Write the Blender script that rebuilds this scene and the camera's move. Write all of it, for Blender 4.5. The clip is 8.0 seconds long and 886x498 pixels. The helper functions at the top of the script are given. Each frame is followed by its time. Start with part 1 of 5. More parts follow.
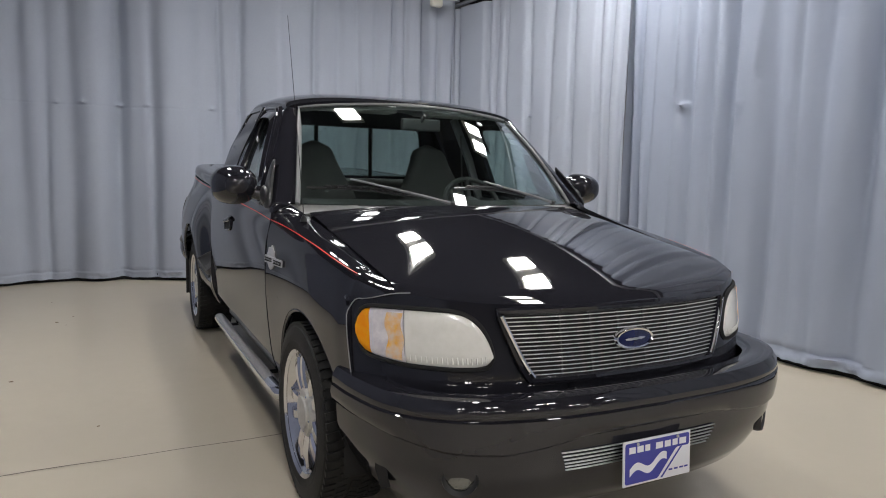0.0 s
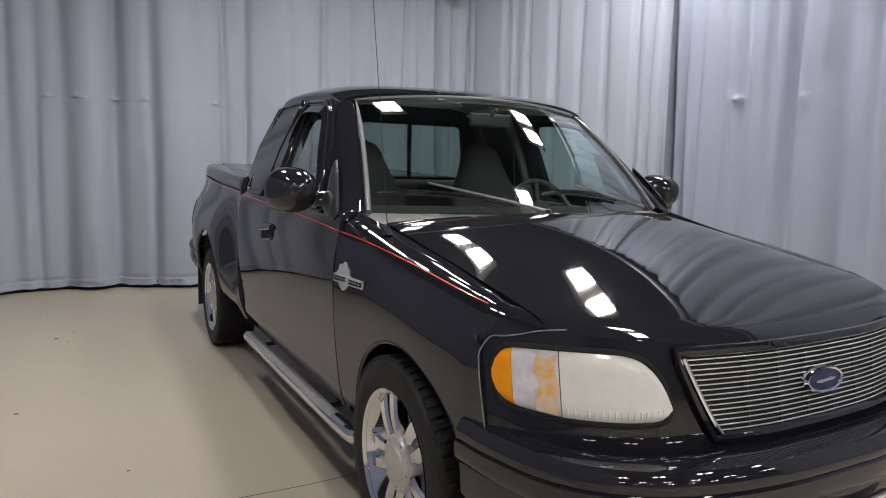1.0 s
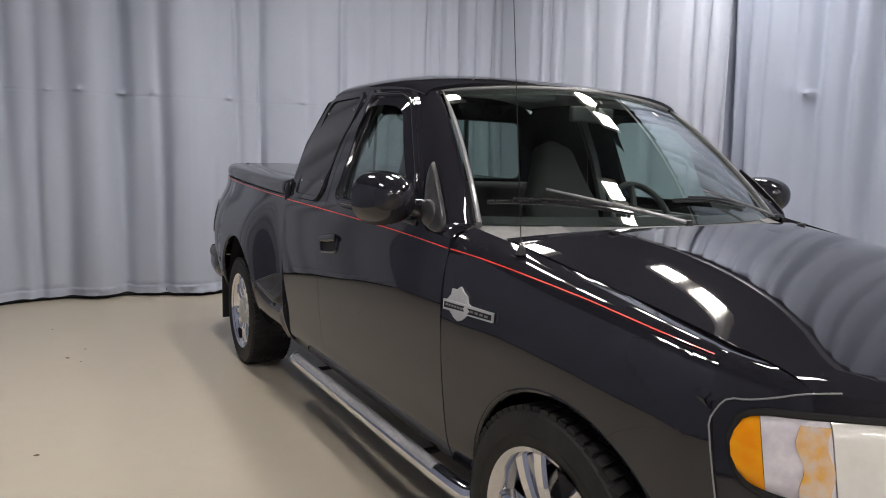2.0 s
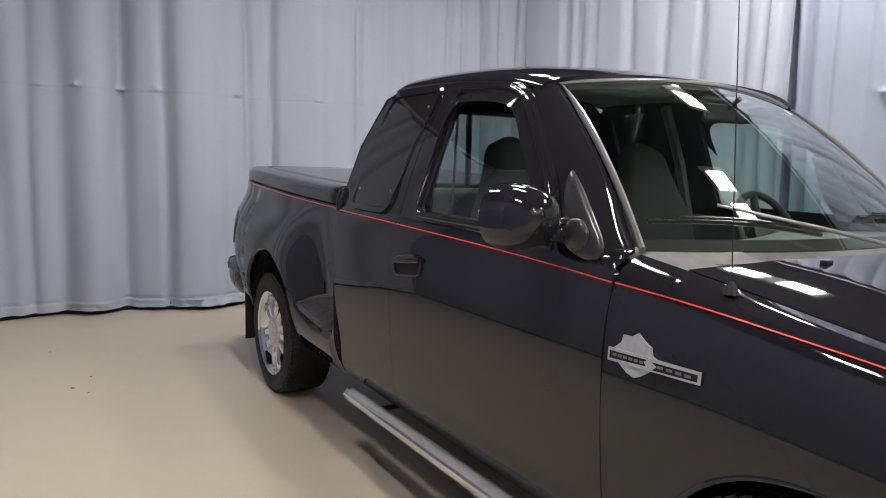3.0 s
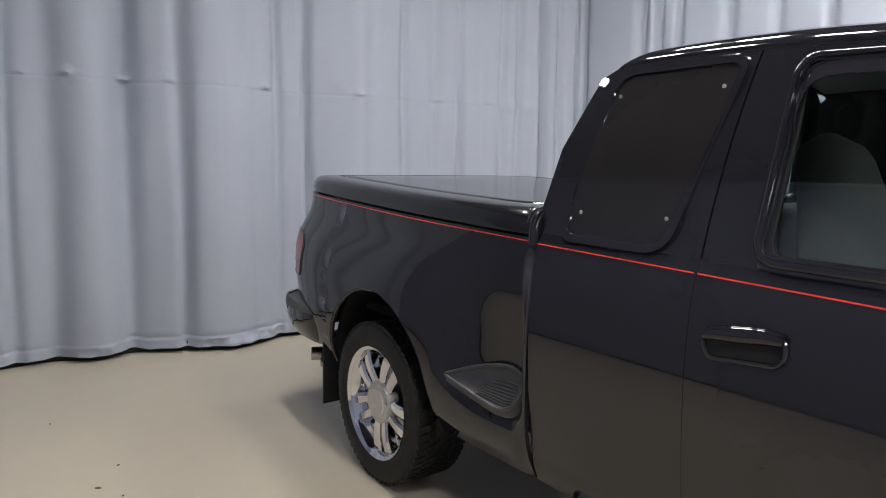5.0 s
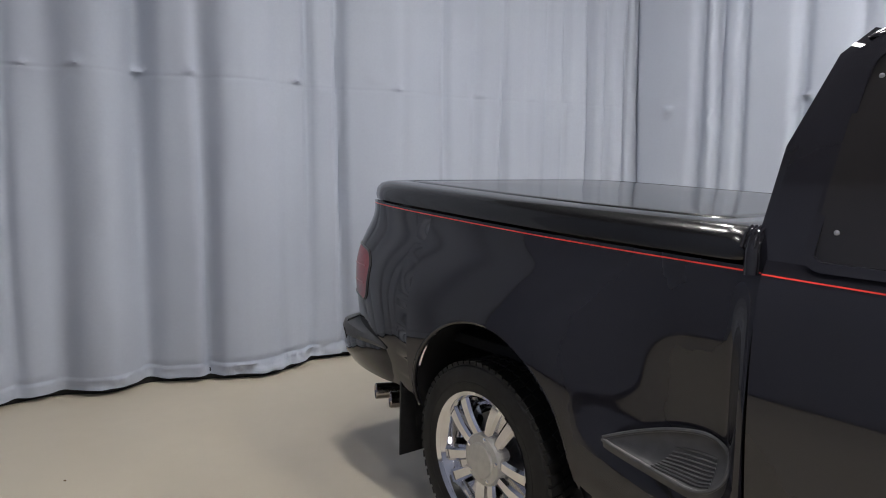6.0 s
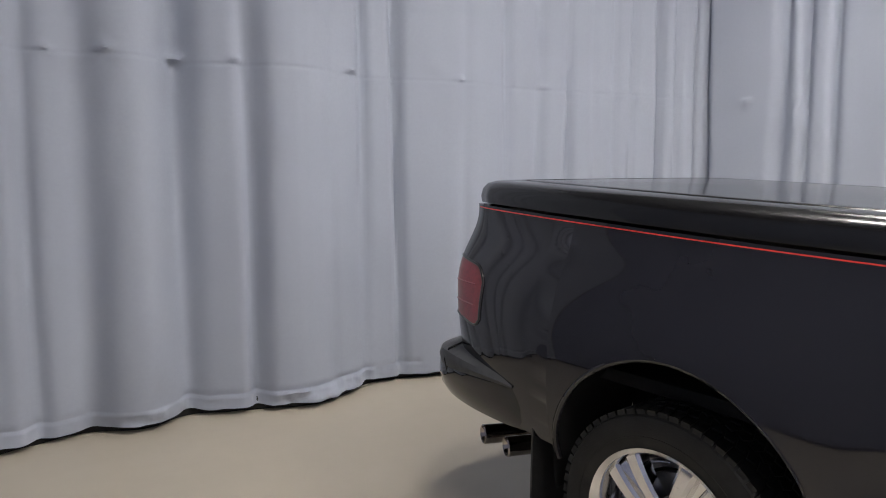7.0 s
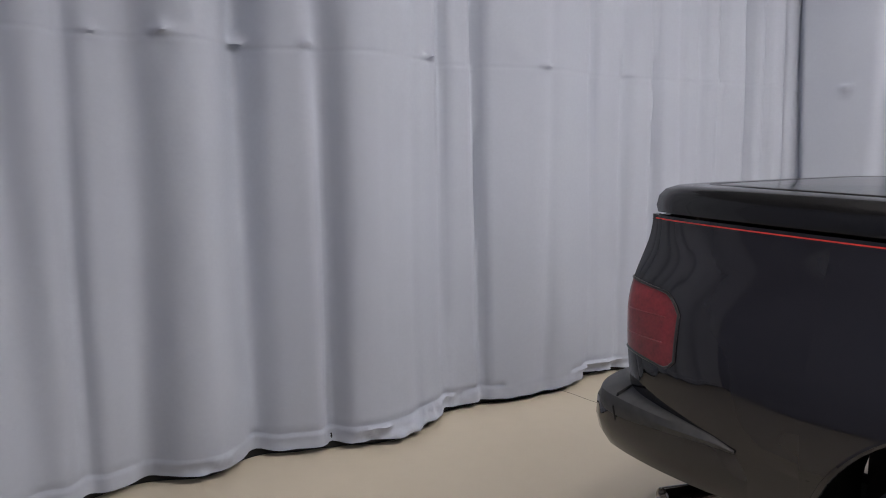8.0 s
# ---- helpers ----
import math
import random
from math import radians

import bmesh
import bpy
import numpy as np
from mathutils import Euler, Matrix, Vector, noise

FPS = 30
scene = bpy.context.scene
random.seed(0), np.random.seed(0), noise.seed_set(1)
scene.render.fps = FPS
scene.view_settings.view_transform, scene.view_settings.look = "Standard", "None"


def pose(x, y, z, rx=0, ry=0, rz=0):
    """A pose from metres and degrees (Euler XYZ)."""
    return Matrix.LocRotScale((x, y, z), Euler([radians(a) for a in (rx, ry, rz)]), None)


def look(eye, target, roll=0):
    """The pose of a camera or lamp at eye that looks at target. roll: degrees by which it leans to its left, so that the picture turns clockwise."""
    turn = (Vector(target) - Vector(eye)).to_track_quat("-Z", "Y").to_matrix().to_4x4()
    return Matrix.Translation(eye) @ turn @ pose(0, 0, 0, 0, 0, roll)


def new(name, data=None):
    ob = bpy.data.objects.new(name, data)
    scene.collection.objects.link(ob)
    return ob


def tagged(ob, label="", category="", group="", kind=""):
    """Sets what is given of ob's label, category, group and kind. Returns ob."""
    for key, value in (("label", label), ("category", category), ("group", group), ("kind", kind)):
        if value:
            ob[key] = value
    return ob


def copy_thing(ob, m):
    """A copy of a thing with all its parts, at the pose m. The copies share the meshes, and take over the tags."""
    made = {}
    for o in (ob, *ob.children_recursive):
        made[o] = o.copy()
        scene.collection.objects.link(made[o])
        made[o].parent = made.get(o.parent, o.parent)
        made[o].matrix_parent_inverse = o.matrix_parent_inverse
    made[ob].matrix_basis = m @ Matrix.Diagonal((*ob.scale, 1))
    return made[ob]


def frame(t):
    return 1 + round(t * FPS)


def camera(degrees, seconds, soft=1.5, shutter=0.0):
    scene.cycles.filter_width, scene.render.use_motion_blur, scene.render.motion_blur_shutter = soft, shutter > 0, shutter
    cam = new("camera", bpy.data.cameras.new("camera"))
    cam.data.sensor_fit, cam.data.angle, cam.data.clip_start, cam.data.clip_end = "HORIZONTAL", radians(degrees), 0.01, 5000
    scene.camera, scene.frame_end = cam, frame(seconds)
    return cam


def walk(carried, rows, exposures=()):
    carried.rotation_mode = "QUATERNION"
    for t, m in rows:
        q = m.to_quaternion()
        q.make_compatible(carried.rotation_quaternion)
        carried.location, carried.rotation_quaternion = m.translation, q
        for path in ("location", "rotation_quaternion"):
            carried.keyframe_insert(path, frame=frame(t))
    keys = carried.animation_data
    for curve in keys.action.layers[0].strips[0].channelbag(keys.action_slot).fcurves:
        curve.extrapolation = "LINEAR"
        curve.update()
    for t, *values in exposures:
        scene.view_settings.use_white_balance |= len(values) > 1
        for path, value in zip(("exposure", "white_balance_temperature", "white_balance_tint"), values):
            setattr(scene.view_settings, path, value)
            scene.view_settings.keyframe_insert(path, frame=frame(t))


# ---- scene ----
import functools

cam = camera(66.9, 8.0, soft=1.05)
PATH = [
    (0, (-1.68, -2.60, 1.402), (-0.785, -0.827, 1.178), 1.3),
    (0.5, (-1.818, -2.30, 1.418), (-0.894, -0.541, 1.191), 1.3),
    (1, (-1.914, -1.952, 1.417), (-0.96, -0.209, 1.185), 1.2),
    (1.5, (-2.014, -1.626, 1.421), (-1.038, 0.104, 1.188), 1.1),
    (1.7, (-2.06, -1.492, 1.427), (-1.078, 0.234, 1.189), 1.1),
    (3, (-2.29, -0.60, 1.456), (-1.242, 1.089, 1.215), 1.15),
    (3.5, (-2.368, -0.23, 1.466), (-1.294, 1.439, 1.224), 1.0),
    (4, (-2.437, 0.117, 1.454), (-1.333, 1.768, 1.214), 0.9),
    (4.5, (-2.486, 0.491, 1.474), (-1.358, 2.124, 1.234), 0.75),
    (6, (-2.592, 1.665, 1.486), (-1.401, 3.256, 1.256), 0.4),
    (6.5, (-2.634, 2.056, 1.502), (-1.434, 3.639, 1.266), 0.1),
    (7, (-2.659, 2.433, 1.467), (-1.458, 4.016, 1.244), -0.2),
    (7.5, (-2.692, 2.835, 1.475), (-1.491, 4.419, 1.255), -0.6),
    (8, (-2.79, 3.232, 1.508), (-1.571, 4.798, 1.268), -0.9),
]
EXPOSURES = [(0.0, -0.28, 6400, 10), (1.5, -0.12, 6620, 12), (3.0, 0.07, 6660, 12), (4.5, 0.08, 6540, 11), (6.0, 0.02, 6460, 10), (8.0, 0.0, 6650, 14)]
walk(cam, [(t, look(eye, target, roll)) for t, eye, target, roll in PATH], EXPOSURES)

# ---------------------------------------------------------------- light
world = bpy.data.worlds.new("hall_air")
world.use_nodes = True
world.node_tree.nodes["Background"].inputs[0].default_value = (0.55, 0.62, 0.7, 1)
world.node_tree.nodes["Background"].inputs[1].default_value = 0.02
scene.world = world
LAMP_POWER = 92.0
CEILING = 4.2


# ---------------------------------------------------------------- materials
def material(name, colour, rough=0.5, metal=0.0, coat=0.0, spec=0.5, coat_ior=1.5, grain=None, bump=None, emit=0.0, trans=0.0, ior=1.45, alpha=1.0):
    """grain: (scale, darker colour, amount) twice or once; bump: (scale, strength)."""
    m = bpy.data.materials.new(name)
    m.use_nodes = True
    nt = m.node_tree
    b = nt.nodes["Principled BSDF"]
    b.inputs["Base Color"].default_value = (*colour, 1)
    b.inputs["Roughness"].default_value = rough
    b.inputs["Metallic"].default_value = metal
    b.inputs["Coat Weight"].default_value = coat
    b.inputs["Coat Roughness"].default_value = 0.035
    b.inputs["Coat IOR"].default_value = coat_ior
    b.inputs["Specular IOR Level"].default_value = spec
    b.inputs["Transmission Weight"].default_value = trans
    b.inputs["IOR"].default_value = ior
    b.inputs["Alpha"].default_value = alpha
    if emit:
        b.inputs["Emission Color"].default_value = (*colour, 1)
        b.inputs["Emission Strength"].default_value = emit
    if grain or bump:
        co = nt.nodes.new("ShaderNodeTexCoord")
    last = None
    for scale, other, amount in grain or ():
        n = nt.nodes.new("ShaderNodeTexNoise")
        n.inputs["Scale"].default_value = scale
        n.inputs["Detail"].default_value = 6
        nt.links.new(co.outputs["Object"], n.inputs["Vector"])
        r = nt.nodes.new("ShaderNodeMapRange")
        r.inputs["From Min"].default_value, r.inputs["From Max"].default_value = 0.35, 0.7
        r.inputs["To Max"].default_value = amount
        nt.links.new(n.outputs["Fac"], r.inputs["Value"])
        mix = nt.nodes.new("ShaderNodeMix")
        mix.data_type = "RGBA"
        mix.inputs[6].default_value = (*colour, 1)
        mix.inputs[7].default_value = (*other, 1)
        if last:
            nt.links.new(last, mix.inputs[6])
        nt.links.new(r.outputs["Result"], mix.inputs[0])
        last = mix.outputs[2]
    if last:
        nt.links.new(last, b.inputs["Base Color"])
    if bump:
        n = nt.nodes.new("ShaderNodeTexNoise")
        n.inputs["Scale"].default_value = bump[0]
        n.inputs["Detail"].default_value = 5
        nt.links.new(co.outputs["Object"], n.inputs["Vector"])
        k = nt.nodes.new("ShaderNodeBump")
        k.inputs["Strength"].default_value = bump[1]
        k.inputs["Distance"].default_value = 0.01
        nt.links.new(n.outputs["Fac"], k.inputs["Height"])
        nt.links.new(k.outputs["Normal"], b.inputs["Normal"])
    return m


PAINT = material("black_paint", (0.0168, 0.0166, 0.0215), 0.6, coat=1.0, spec=0.0, coat_ior=1.58, grain=[(3, (0.0192, 0.019, 0.0245), 0.6)])
PAINT.node_tree.nodes["Principled BSDF"].inputs["Coat Roughness"].default_value = 0.03
LINER = material("black_liner", (0.013, 0.013, 0.0135), 0.8)
PLASTIC = material("black_plastic", (0.018, 0.018, 0.019), 0.48, grain=[(40, (0.03, 0.03, 0.032), 0.5)], bump=(700, 0.12))
COWL_GREY = material("sun_bleached_cowl", (0.085, 0.085, 0.088), 0.45, grain=[(18, (0.14, 0.14, 0.145), 0.8)], bump=(300, 0.15))
COWL_PALE = material("pale_weathered_plastic", (0.15, 0.145, 0.145), 0.5, grain=[(25, (0.22, 0.215, 0.21), 0.7)], bump=(300, 0.1))
TREAD = material("pale_grained_tread", (0.36, 0.36, 0.365), 0.45, 0.3, grain=[(60, (0.28, 0.28, 0.285), 0.7)], bump=(350, 0.3))
STEP_PAD = material("grey_step_pad", (0.06, 0.06, 0.063), 0.4, grain=[(30, (0.085, 0.085, 0.09), 0.6)], bump=(400, 0.1))
SILVER = material("silver_emblem", (0.62, 0.62, 0.64), 0.32, 0.25, grain=[(60, (0.5, 0.5, 0.52), 0.6)])
MARK = material("dull_emblem_mark", (0.22, 0.22, 0.225), 0.4, 0.4)
CAP = material("cast_centre_cap", (0.62, 0.61, 0.58), 0.42, 0.55, grain=[(40, (0.5, 0.49, 0.47), 0.6)])
MOULDING = material("grey_rubber_moulding", (0.26, 0.26, 0.265), 0.35, coat=0.3, grain=[(25, (0.27, 0.27, 0.275), 0.7)])
BELT = material("dull_belt_strip", (0.075, 0.075, 0.078), 0.3, coat=0.4, grain=[(25, (0.1, 0.1, 0.105), 0.7)])
ARM = material("worn_wiper_arm", (0.2, 0.2, 0.205), 0.4, 0.5, grain=[(40, (0.12, 0.12, 0.125), 0.8)])
WIPER = material("satin_wiper_black", (0.022, 0.022, 0.023), 0.25, coat=0.5, grain=[(40, (0.035, 0.035, 0.036), 0.6)])
PAD = material("ribbed_grey_pad", (0.045, 0.046, 0.048), 0.42, grain=[(30, (0.07, 0.07, 0.073), 0.6)], bump=(400, 0.1))
SAIL = material("satin_mount_plastic", (0.028, 0.028, 0.03), 0.3, coat=0.3, grain=[(25, (0.045, 0.045, 0.048), 0.7)], bump=(500, 0.1))
LID = material("satin_black_lid", (0.008, 0.008, 0.009), 0.26, coat=0.5, spec=0.5, grain=[(9, (0.011, 0.011, 0.012), 0.6)], bump=(300, 0.04))
RUBBER = material("tyre_rubber", (0.016, 0.016, 0.016), 0.6, spec=0.35, grain=[(14, (0.03, 0.0295, 0.0285), 0.7)], bump=(220, 0.15))
TIP_CHROME = material("worn_chrome", (0.5, 0.46, 0.43), 0.13, 1.0, grain=[(30, (0.34, 0.3, 0.27), 0.7)])
CHROME = material("chrome", (0.82, 0.82, 0.84), 0.06, 1.0)
ALLOY = material("polished_alloy", (0.8, 0.8, 0.82), 0.09, 1.0, grain=[(30, (0.7, 0.7, 0.72), 0.5)])
DULL_ALLOY = material("satin_alloy", (0.5, 0.5, 0.52), 0.38, 1.0, grain=[(60, (0.38, 0.38, 0.4), 0.6)])
BILLET = material("brushed_billet", (0.9, 0.9, 0.92), 0.25, 0.45)
RED = material("red_pinstripe", (0.95, 0.06, 0.045), 0.35, coat=0.4)
LENS = material("clouded_lens", (0.9, 0.88, 0.82), 0.25, coat=1.0, grain=[(9, (0.76, 0.74, 0.68), 0.8), (60, (0.92, 0.9, 0.86), 0.4)], bump=(14, 0.06))
LENS_CLEAR = material("clear_signal_lens", (0.86, 0.82, 0.85), 0.2, coat=0.7, grain=[(30, (0.55, 0.5, 0.58), 0.7)])
AMBER = material("amber_lens", (0.98, 0.32, 0.002), 0.3, coat=0.35, spec=0.2, grain=[(30, (1.0, 0.45, 0.01), 0.8)])
AMBER_PALE = material("pale_amber_lens", (0.86, 0.42, 0.08), 0.2, coat=0.8, grain=[(70, (0.95, 0.5, 0.02), 0.9), (26, (0.76, 0.68, 0.62), 0.95)])
RED_LENS = material("red_lens", (0.27, 0.012, 0.022), 0.3, coat=0.6, grain=[(25, (0.15, 0.006, 0.012), 0.8), (90, (0.34, 0.02, 0.03), 0.5)])
SMOKED_RIM = material("smoked_lens_rim", (0.03, 0.026, 0.027), 0.3, coat=0.5)
FOG_GLASS = material("fog_lens", (0.2, 0.21, 0.2), 0.16, 0.8, coat=1.0, bump=(90, 0.5))
GLASS = material("window_glass", (0.66, 0.78, 0.75), 0.0, trans=1.0, ior=1.56)
REAR_TINT = material("tinted_rear_glass", (0.4, 0.47, 0.45), 0.0, trans=1.0, ior=1.5)
SMOKE = material("privacy_glass", (0.02, 0.019, 0.02), 0.012, spec=0.6, grain=[(5, (0.025, 0.023, 0.024), 0.6)])
CLOTH = material("dark_seat_cloth", (0.05, 0.048, 0.048), 0.9, grain=[(9, (0.052, 0.05, 0.05), 0.5)])
TRIM = material("dark_cabin_trim", (0.13, 0.13, 0.135), 0.6, grain=[(5, (0.145, 0.145, 0.15), 0.5)])
HEADLINER = material("grey_headliner", (0.33, 0.32, 0.31), 0.9, bump=(300, 0.2))
BLUE = material("blue_sign_paint", (0.03, 0.035, 0.3), 0.3, coat=0.5)
WHITE = material("white_sign_paint", (0.75, 0.75, 0.8), 0.35, coat=0.4)
NAVY = material("blue_badge_enamel", (0.01, 0.014, 0.07), 0.15, coat=1.0)
FLOOR = material("sealed_concrete", (0.56, 0.5, 0.40), 0.32, grain=[(0.7, (0.49, 0.44, 0.35), 0.6), (9, (0.51, 0.455, 0.36), 0.35)], bump=(6, 0.02))
JOINT = material("joint_filler", (0.09, 0.08, 0.07), 0.9)
DIRT = material("dry_debris", (0.16, 0.11, 0.06), 0.9)
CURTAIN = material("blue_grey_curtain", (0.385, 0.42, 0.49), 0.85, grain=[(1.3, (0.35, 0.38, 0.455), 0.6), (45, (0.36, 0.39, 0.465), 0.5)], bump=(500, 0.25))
# Dim light on the unseen walkway side is put into this darker cloth.
DIM_SIDE_CURTAIN = material("dimmed_side_curtain", (0.19, 0.21, 0.285), 0.85, grain=[(1.3, (0.15, 0.17, 0.235), 0.6), (7, (0.16, 0.18, 0.245), 0.5)])
# Booth cloth, bluer, and darkened to offset the ceiling light close to it.
RIGHT_CURTAIN = material("dimmed_blue_curtain", (0.315, 0.353, 0.437), 0.85, grain=[(1.3, (0.3, 0.34, 0.43), 0.6), (45, (0.31, 0.35, 0.44), 0.5)], bump=(500, 0.25))
HEM_GAP = material("hem_gap_black", (0.006, 0.006, 0.006), 0.8)
DARK = material("dark_ceiling", (0.03, 0.031, 0.033), 0.9, grain=[(1.5, (0.02, 0.02, 0.022), 0.6)])
HALL = material("hall_wall_paint", (0.3, 0.31, 0.32), 0.8, grain=[(1.2, (0.25, 0.26, 0.27), 0.6)])
IVORY = material("ivory_enamel", (0.62, 0.6, 0.52), 0.4)
LAMP = material("lamp_panel", (1.0, 0.97, 0.94), 0.5, emit=LAMP_POWER)
GAP_WHITE = material("gap_white", (0.7, 0.7, 0.68), 0.5)


# ---------------------------------------------------------------- mesh helpers
def part(name, bm, mat, parent=None, label="", angle=38, m=None):
    """Links a bmesh as one mesh object, under parent where one is given."""
    bmesh.ops.recalc_face_normals(bm, faces=bm.faces)
    me = bpy.data.meshes.new(name)
    bm.to_mesh(me)
    bm.free()
    me.materials.append(mat)
    me.polygons.foreach_set("use_smooth", [True] * len(me.polygons))
    me.set_sharp_from_angle(angle=radians(angle))
    return link(name, me, parent, label, m)


def link(name, me, parent=None, label="", m=None):
    ob = new(name, me)
    if parent:
        ob.parent = parent
    if m:
        ob.matrix_basis = m
    return tagged(ob, label) if label else ob


def grid(rows, closed=False, bm=None, caps=False):
    """Quads between rows of points; closed: each row is a ring."""
    bm = bm or bmesh.new()
    vs = [[bm.verts.new(p) for p in r] for r in rows]
    n = len(rows[0])
    for a, b in zip(vs, vs[1:]):
        for i in range(n if closed else n - 1):
            j = (i + 1) % n
            bm.faces.new((a[i], a[j], b[j], b[i]))
    if caps:
        bm.faces.new(vs[0])
        bm.faces.new(vs[-1])
    return bm


def thick(bm, t):
    bmesh.ops.recalc_face_normals(bm, faces=bm.faces)
    bmesh.ops.solidify(bm, geom=list(bm.faces), thickness=t)
    return bm


def curve(pts, n):
    """A smooth line of n points through the points given."""
    p = np.array(pts, float)
    p = np.vstack([2 * p[0] - p[1], p, 2 * p[-1] - p[-2]])
    out = []
    for i in range(1, len(p) - 2):
        a, b, c, d = p[i - 1:i + 3]
        for t in np.linspace(0, 1, 9)[:-1]:
            out.append(0.5 * (2 * b + (c - a) * t + (2 * a - 5 * b + 4 * c - d) * t * t + (3 * b - a - 3 * c + d) * t ** 3))
    out.append(p[-2])
    return even(np.array(out), n)


def even(p, n):
    s = np.concatenate([[0], np.cumsum(np.linalg.norm(np.diff(p, axis=0), axis=1))])
    q = np.linspace(0, s[-1], n)
    return np.stack([np.interp(q, s, p[:, k]) for k in range(p.shape[1])], 1)


def tube(pts, r, sides=12, bm=None, flat=1.0):
    """A round bar along a line of points; r one radius or one for each point."""
    pts = [Vector([float(c) for c in p]) for p in pts]
    rs = [float(q) for q in r] if hasattr(r, "__len__") else [float(r)] * len(pts)
    rows, up = [], None
    for i, p in enumerate(pts):
        d = (pts[min(i + 1, len(pts) - 1)] - pts[max(i - 1, 0)]).normalized()
        if up is None:
            up = d.orthogonal().normalized()
        up = (up - d * up.dot(d)).normalized()
        side = d.cross(up)
        rows.append([p + rs[i] * (math.cos(a) * up + flat * math.sin(a) * side) for a in np.linspace(0, 2 * math.pi, sides, endpoint=False).tolist()])
    return grid(rows, True, bm, True)


def lathe(profile, n=48, axis="x", bm=None):
    """profile: (along, radius) pairs turned round the axis."""
    rows = []
    for a in np.linspace(0, 2 * math.pi, n, endpoint=False):
        c, s = math.cos(a), math.sin(a)
        rows.append([(x, r * c, r * s) if axis == "x" else ((r * c, r * s, x) if axis == "z" else (r * c, x, r * s)) for x, r in profile])
    rows.append(rows[0])
    bm = grid(rows, bm=bm)
    bmesh.ops.remove_doubles(bm, verts=bm.verts, dist=1e-5)
    return bm


def block(size, at=(0, 0, 0), bevel=0.01, segments=2, bm=None):
    """A box with rounded edges."""
    own = bmesh.new()
    bmesh.ops.create_cube(own, size=1, matrix=Matrix.Translation(at) @ Matrix.Diagonal((*size, 1)))
    if bevel:
        bmesh.ops.bevel(own, geom=list(own.edges), offset=bevel, segments=segments, affect="EDGES", profile=0.5)
    if bm is None:
        return own
    me = bpy.data.meshes.new("joined")
    own.to_mesh(me)
    own.free()
    bm.from_mesh(me)
    bpy.data.meshes.remove(me)
    return bm


def ease(x, xs, ys):
    """Smooth interpolation through the points xs, ys; flat beyond them."""
    xs, ys = np.array(xs, float), np.array(ys, float)
    if x <= xs[0]:
        return float(ys[0])
    if x >= xs[-1]:
        return float(ys[-1])
    d = np.diff(ys) / np.diff(xs)
    m = np.concatenate([[d[0]], [0 if a * b <= 0 else 2 * a * b / (a + b) for a, b in zip(d, d[1:])], [d[-1]]])
    i = int(np.searchsorted(xs, x)) - 1
    h = xs[i + 1] - xs[i]
    t = (x - xs[i]) / h
    return float((2 * t ** 3 - 3 * t * t + 1) * ys[i] + (t ** 3 - 2 * t * t + t) * h * m[i] + (3 * t * t - 2 * t ** 3) * ys[i + 1] + (t ** 3 - t * t) * h * m[i + 1])


def rounded(pts, r, n=5):
    """A closed outline of 2D points with its corners rounded."""
    out = []
    k = len(pts)
    for i in range(k):
        a, b, c = (np.array(pts[j % k], float) for j in (i - 1, i, i + 1))
        ra = min(r, 0.45 * np.linalg.norm(a - b), 0.45 * np.linalg.norm(c - b))
        p, q = b + (a - b) / np.linalg.norm(a - b) * ra, b + (c - b) / np.linalg.norm(c - b) * ra
        for t in np.linspace(0, 1, n):
            out.append(tuple((1 - t) ** 2 * p + 2 * t * (1 - t) * b + t * t * q))
    return out


def plate(outline, holes, place, t=0.02, cuts=(), cuts_a=()):
    """A flat sheet with holes, in 2D, put in space by place(a, b), t thick."""
    bm = bmesh.new()
    for ring in (outline, *holes):
        vs = [bm.verts.new((a, b, 0)) for a, b in ring]
        for i in range(len(vs)):
            bm.edges.new((vs[i], vs[(i + 1) % len(vs)]))
    bmesh.ops.triangle_fill(bm, use_beauty=True, edges=list(bm.edges), normal=(0, 0, 1))
    for lines, axis in ((cuts, (0, 1, 0)), (cuts_a, (1, 0, 0))):
        for c in lines:
            bmesh.ops.bisect_plane(bm, geom=list(bm.verts) + list(bm.edges) + list(bm.faces), plane_co=Vector(axis) * c, plane_no=axis)
    for v in bm.verts:
        v.co = place(v.co.x, v.co.y)
    if t:
        push = Vector(t) if hasattr(t, "__len__") else None
        if push is None:
            return thick(bm, t)
        new_geom = bmesh.ops.extrude_face_region(bm, geom=list(bm.faces) + list(bm.edges), use_keep_orig=True)["geom"]
        bmesh.ops.translate(bm, verts=[g for g in new_geom if isinstance(g, bmesh.types.BMVert)], vec=push)
    return bm


def ribbon(line, place, w, h=0.006, closed=True):
    """A raised moulding of width w along a 2D line."""
    rows = []
    pts = [np.array(p) for p in line]
    n = len(pts)
    for i in range(n):
        d = pts[(i + 1) % n] - pts[i - 1] if closed else pts[min(i + 1, n - 1)] - pts[max(i - 1, 0)]
        d = d / np.linalg.norm(d)
        o = np.array((-d[1], d[0]))
        rows.append([place(*(pts[i] + o * k), off) for k, off in ((-w / 2, 0), (-w / 2.6, h), (w / 2.6, h), (w / 2, 0))])
    if closed:
        rows.append(rows[0])
    return grid(rows)


# ---------------------------------------------------------------- the truck's lines
# y runs from the nose (negative) to the tail, the kerb side is at negative x.
def stripe_z(y):
    return ease(y, (-0.4, -0.12, 0.2, 0.6, 1.1, 1.9, 2.5, 3.2, 4.44, 4.7), (1.038, 1.078, 1.116, 1.156, 1.186, 1.216, 1.236, 1.262, 1.324, 1.335))


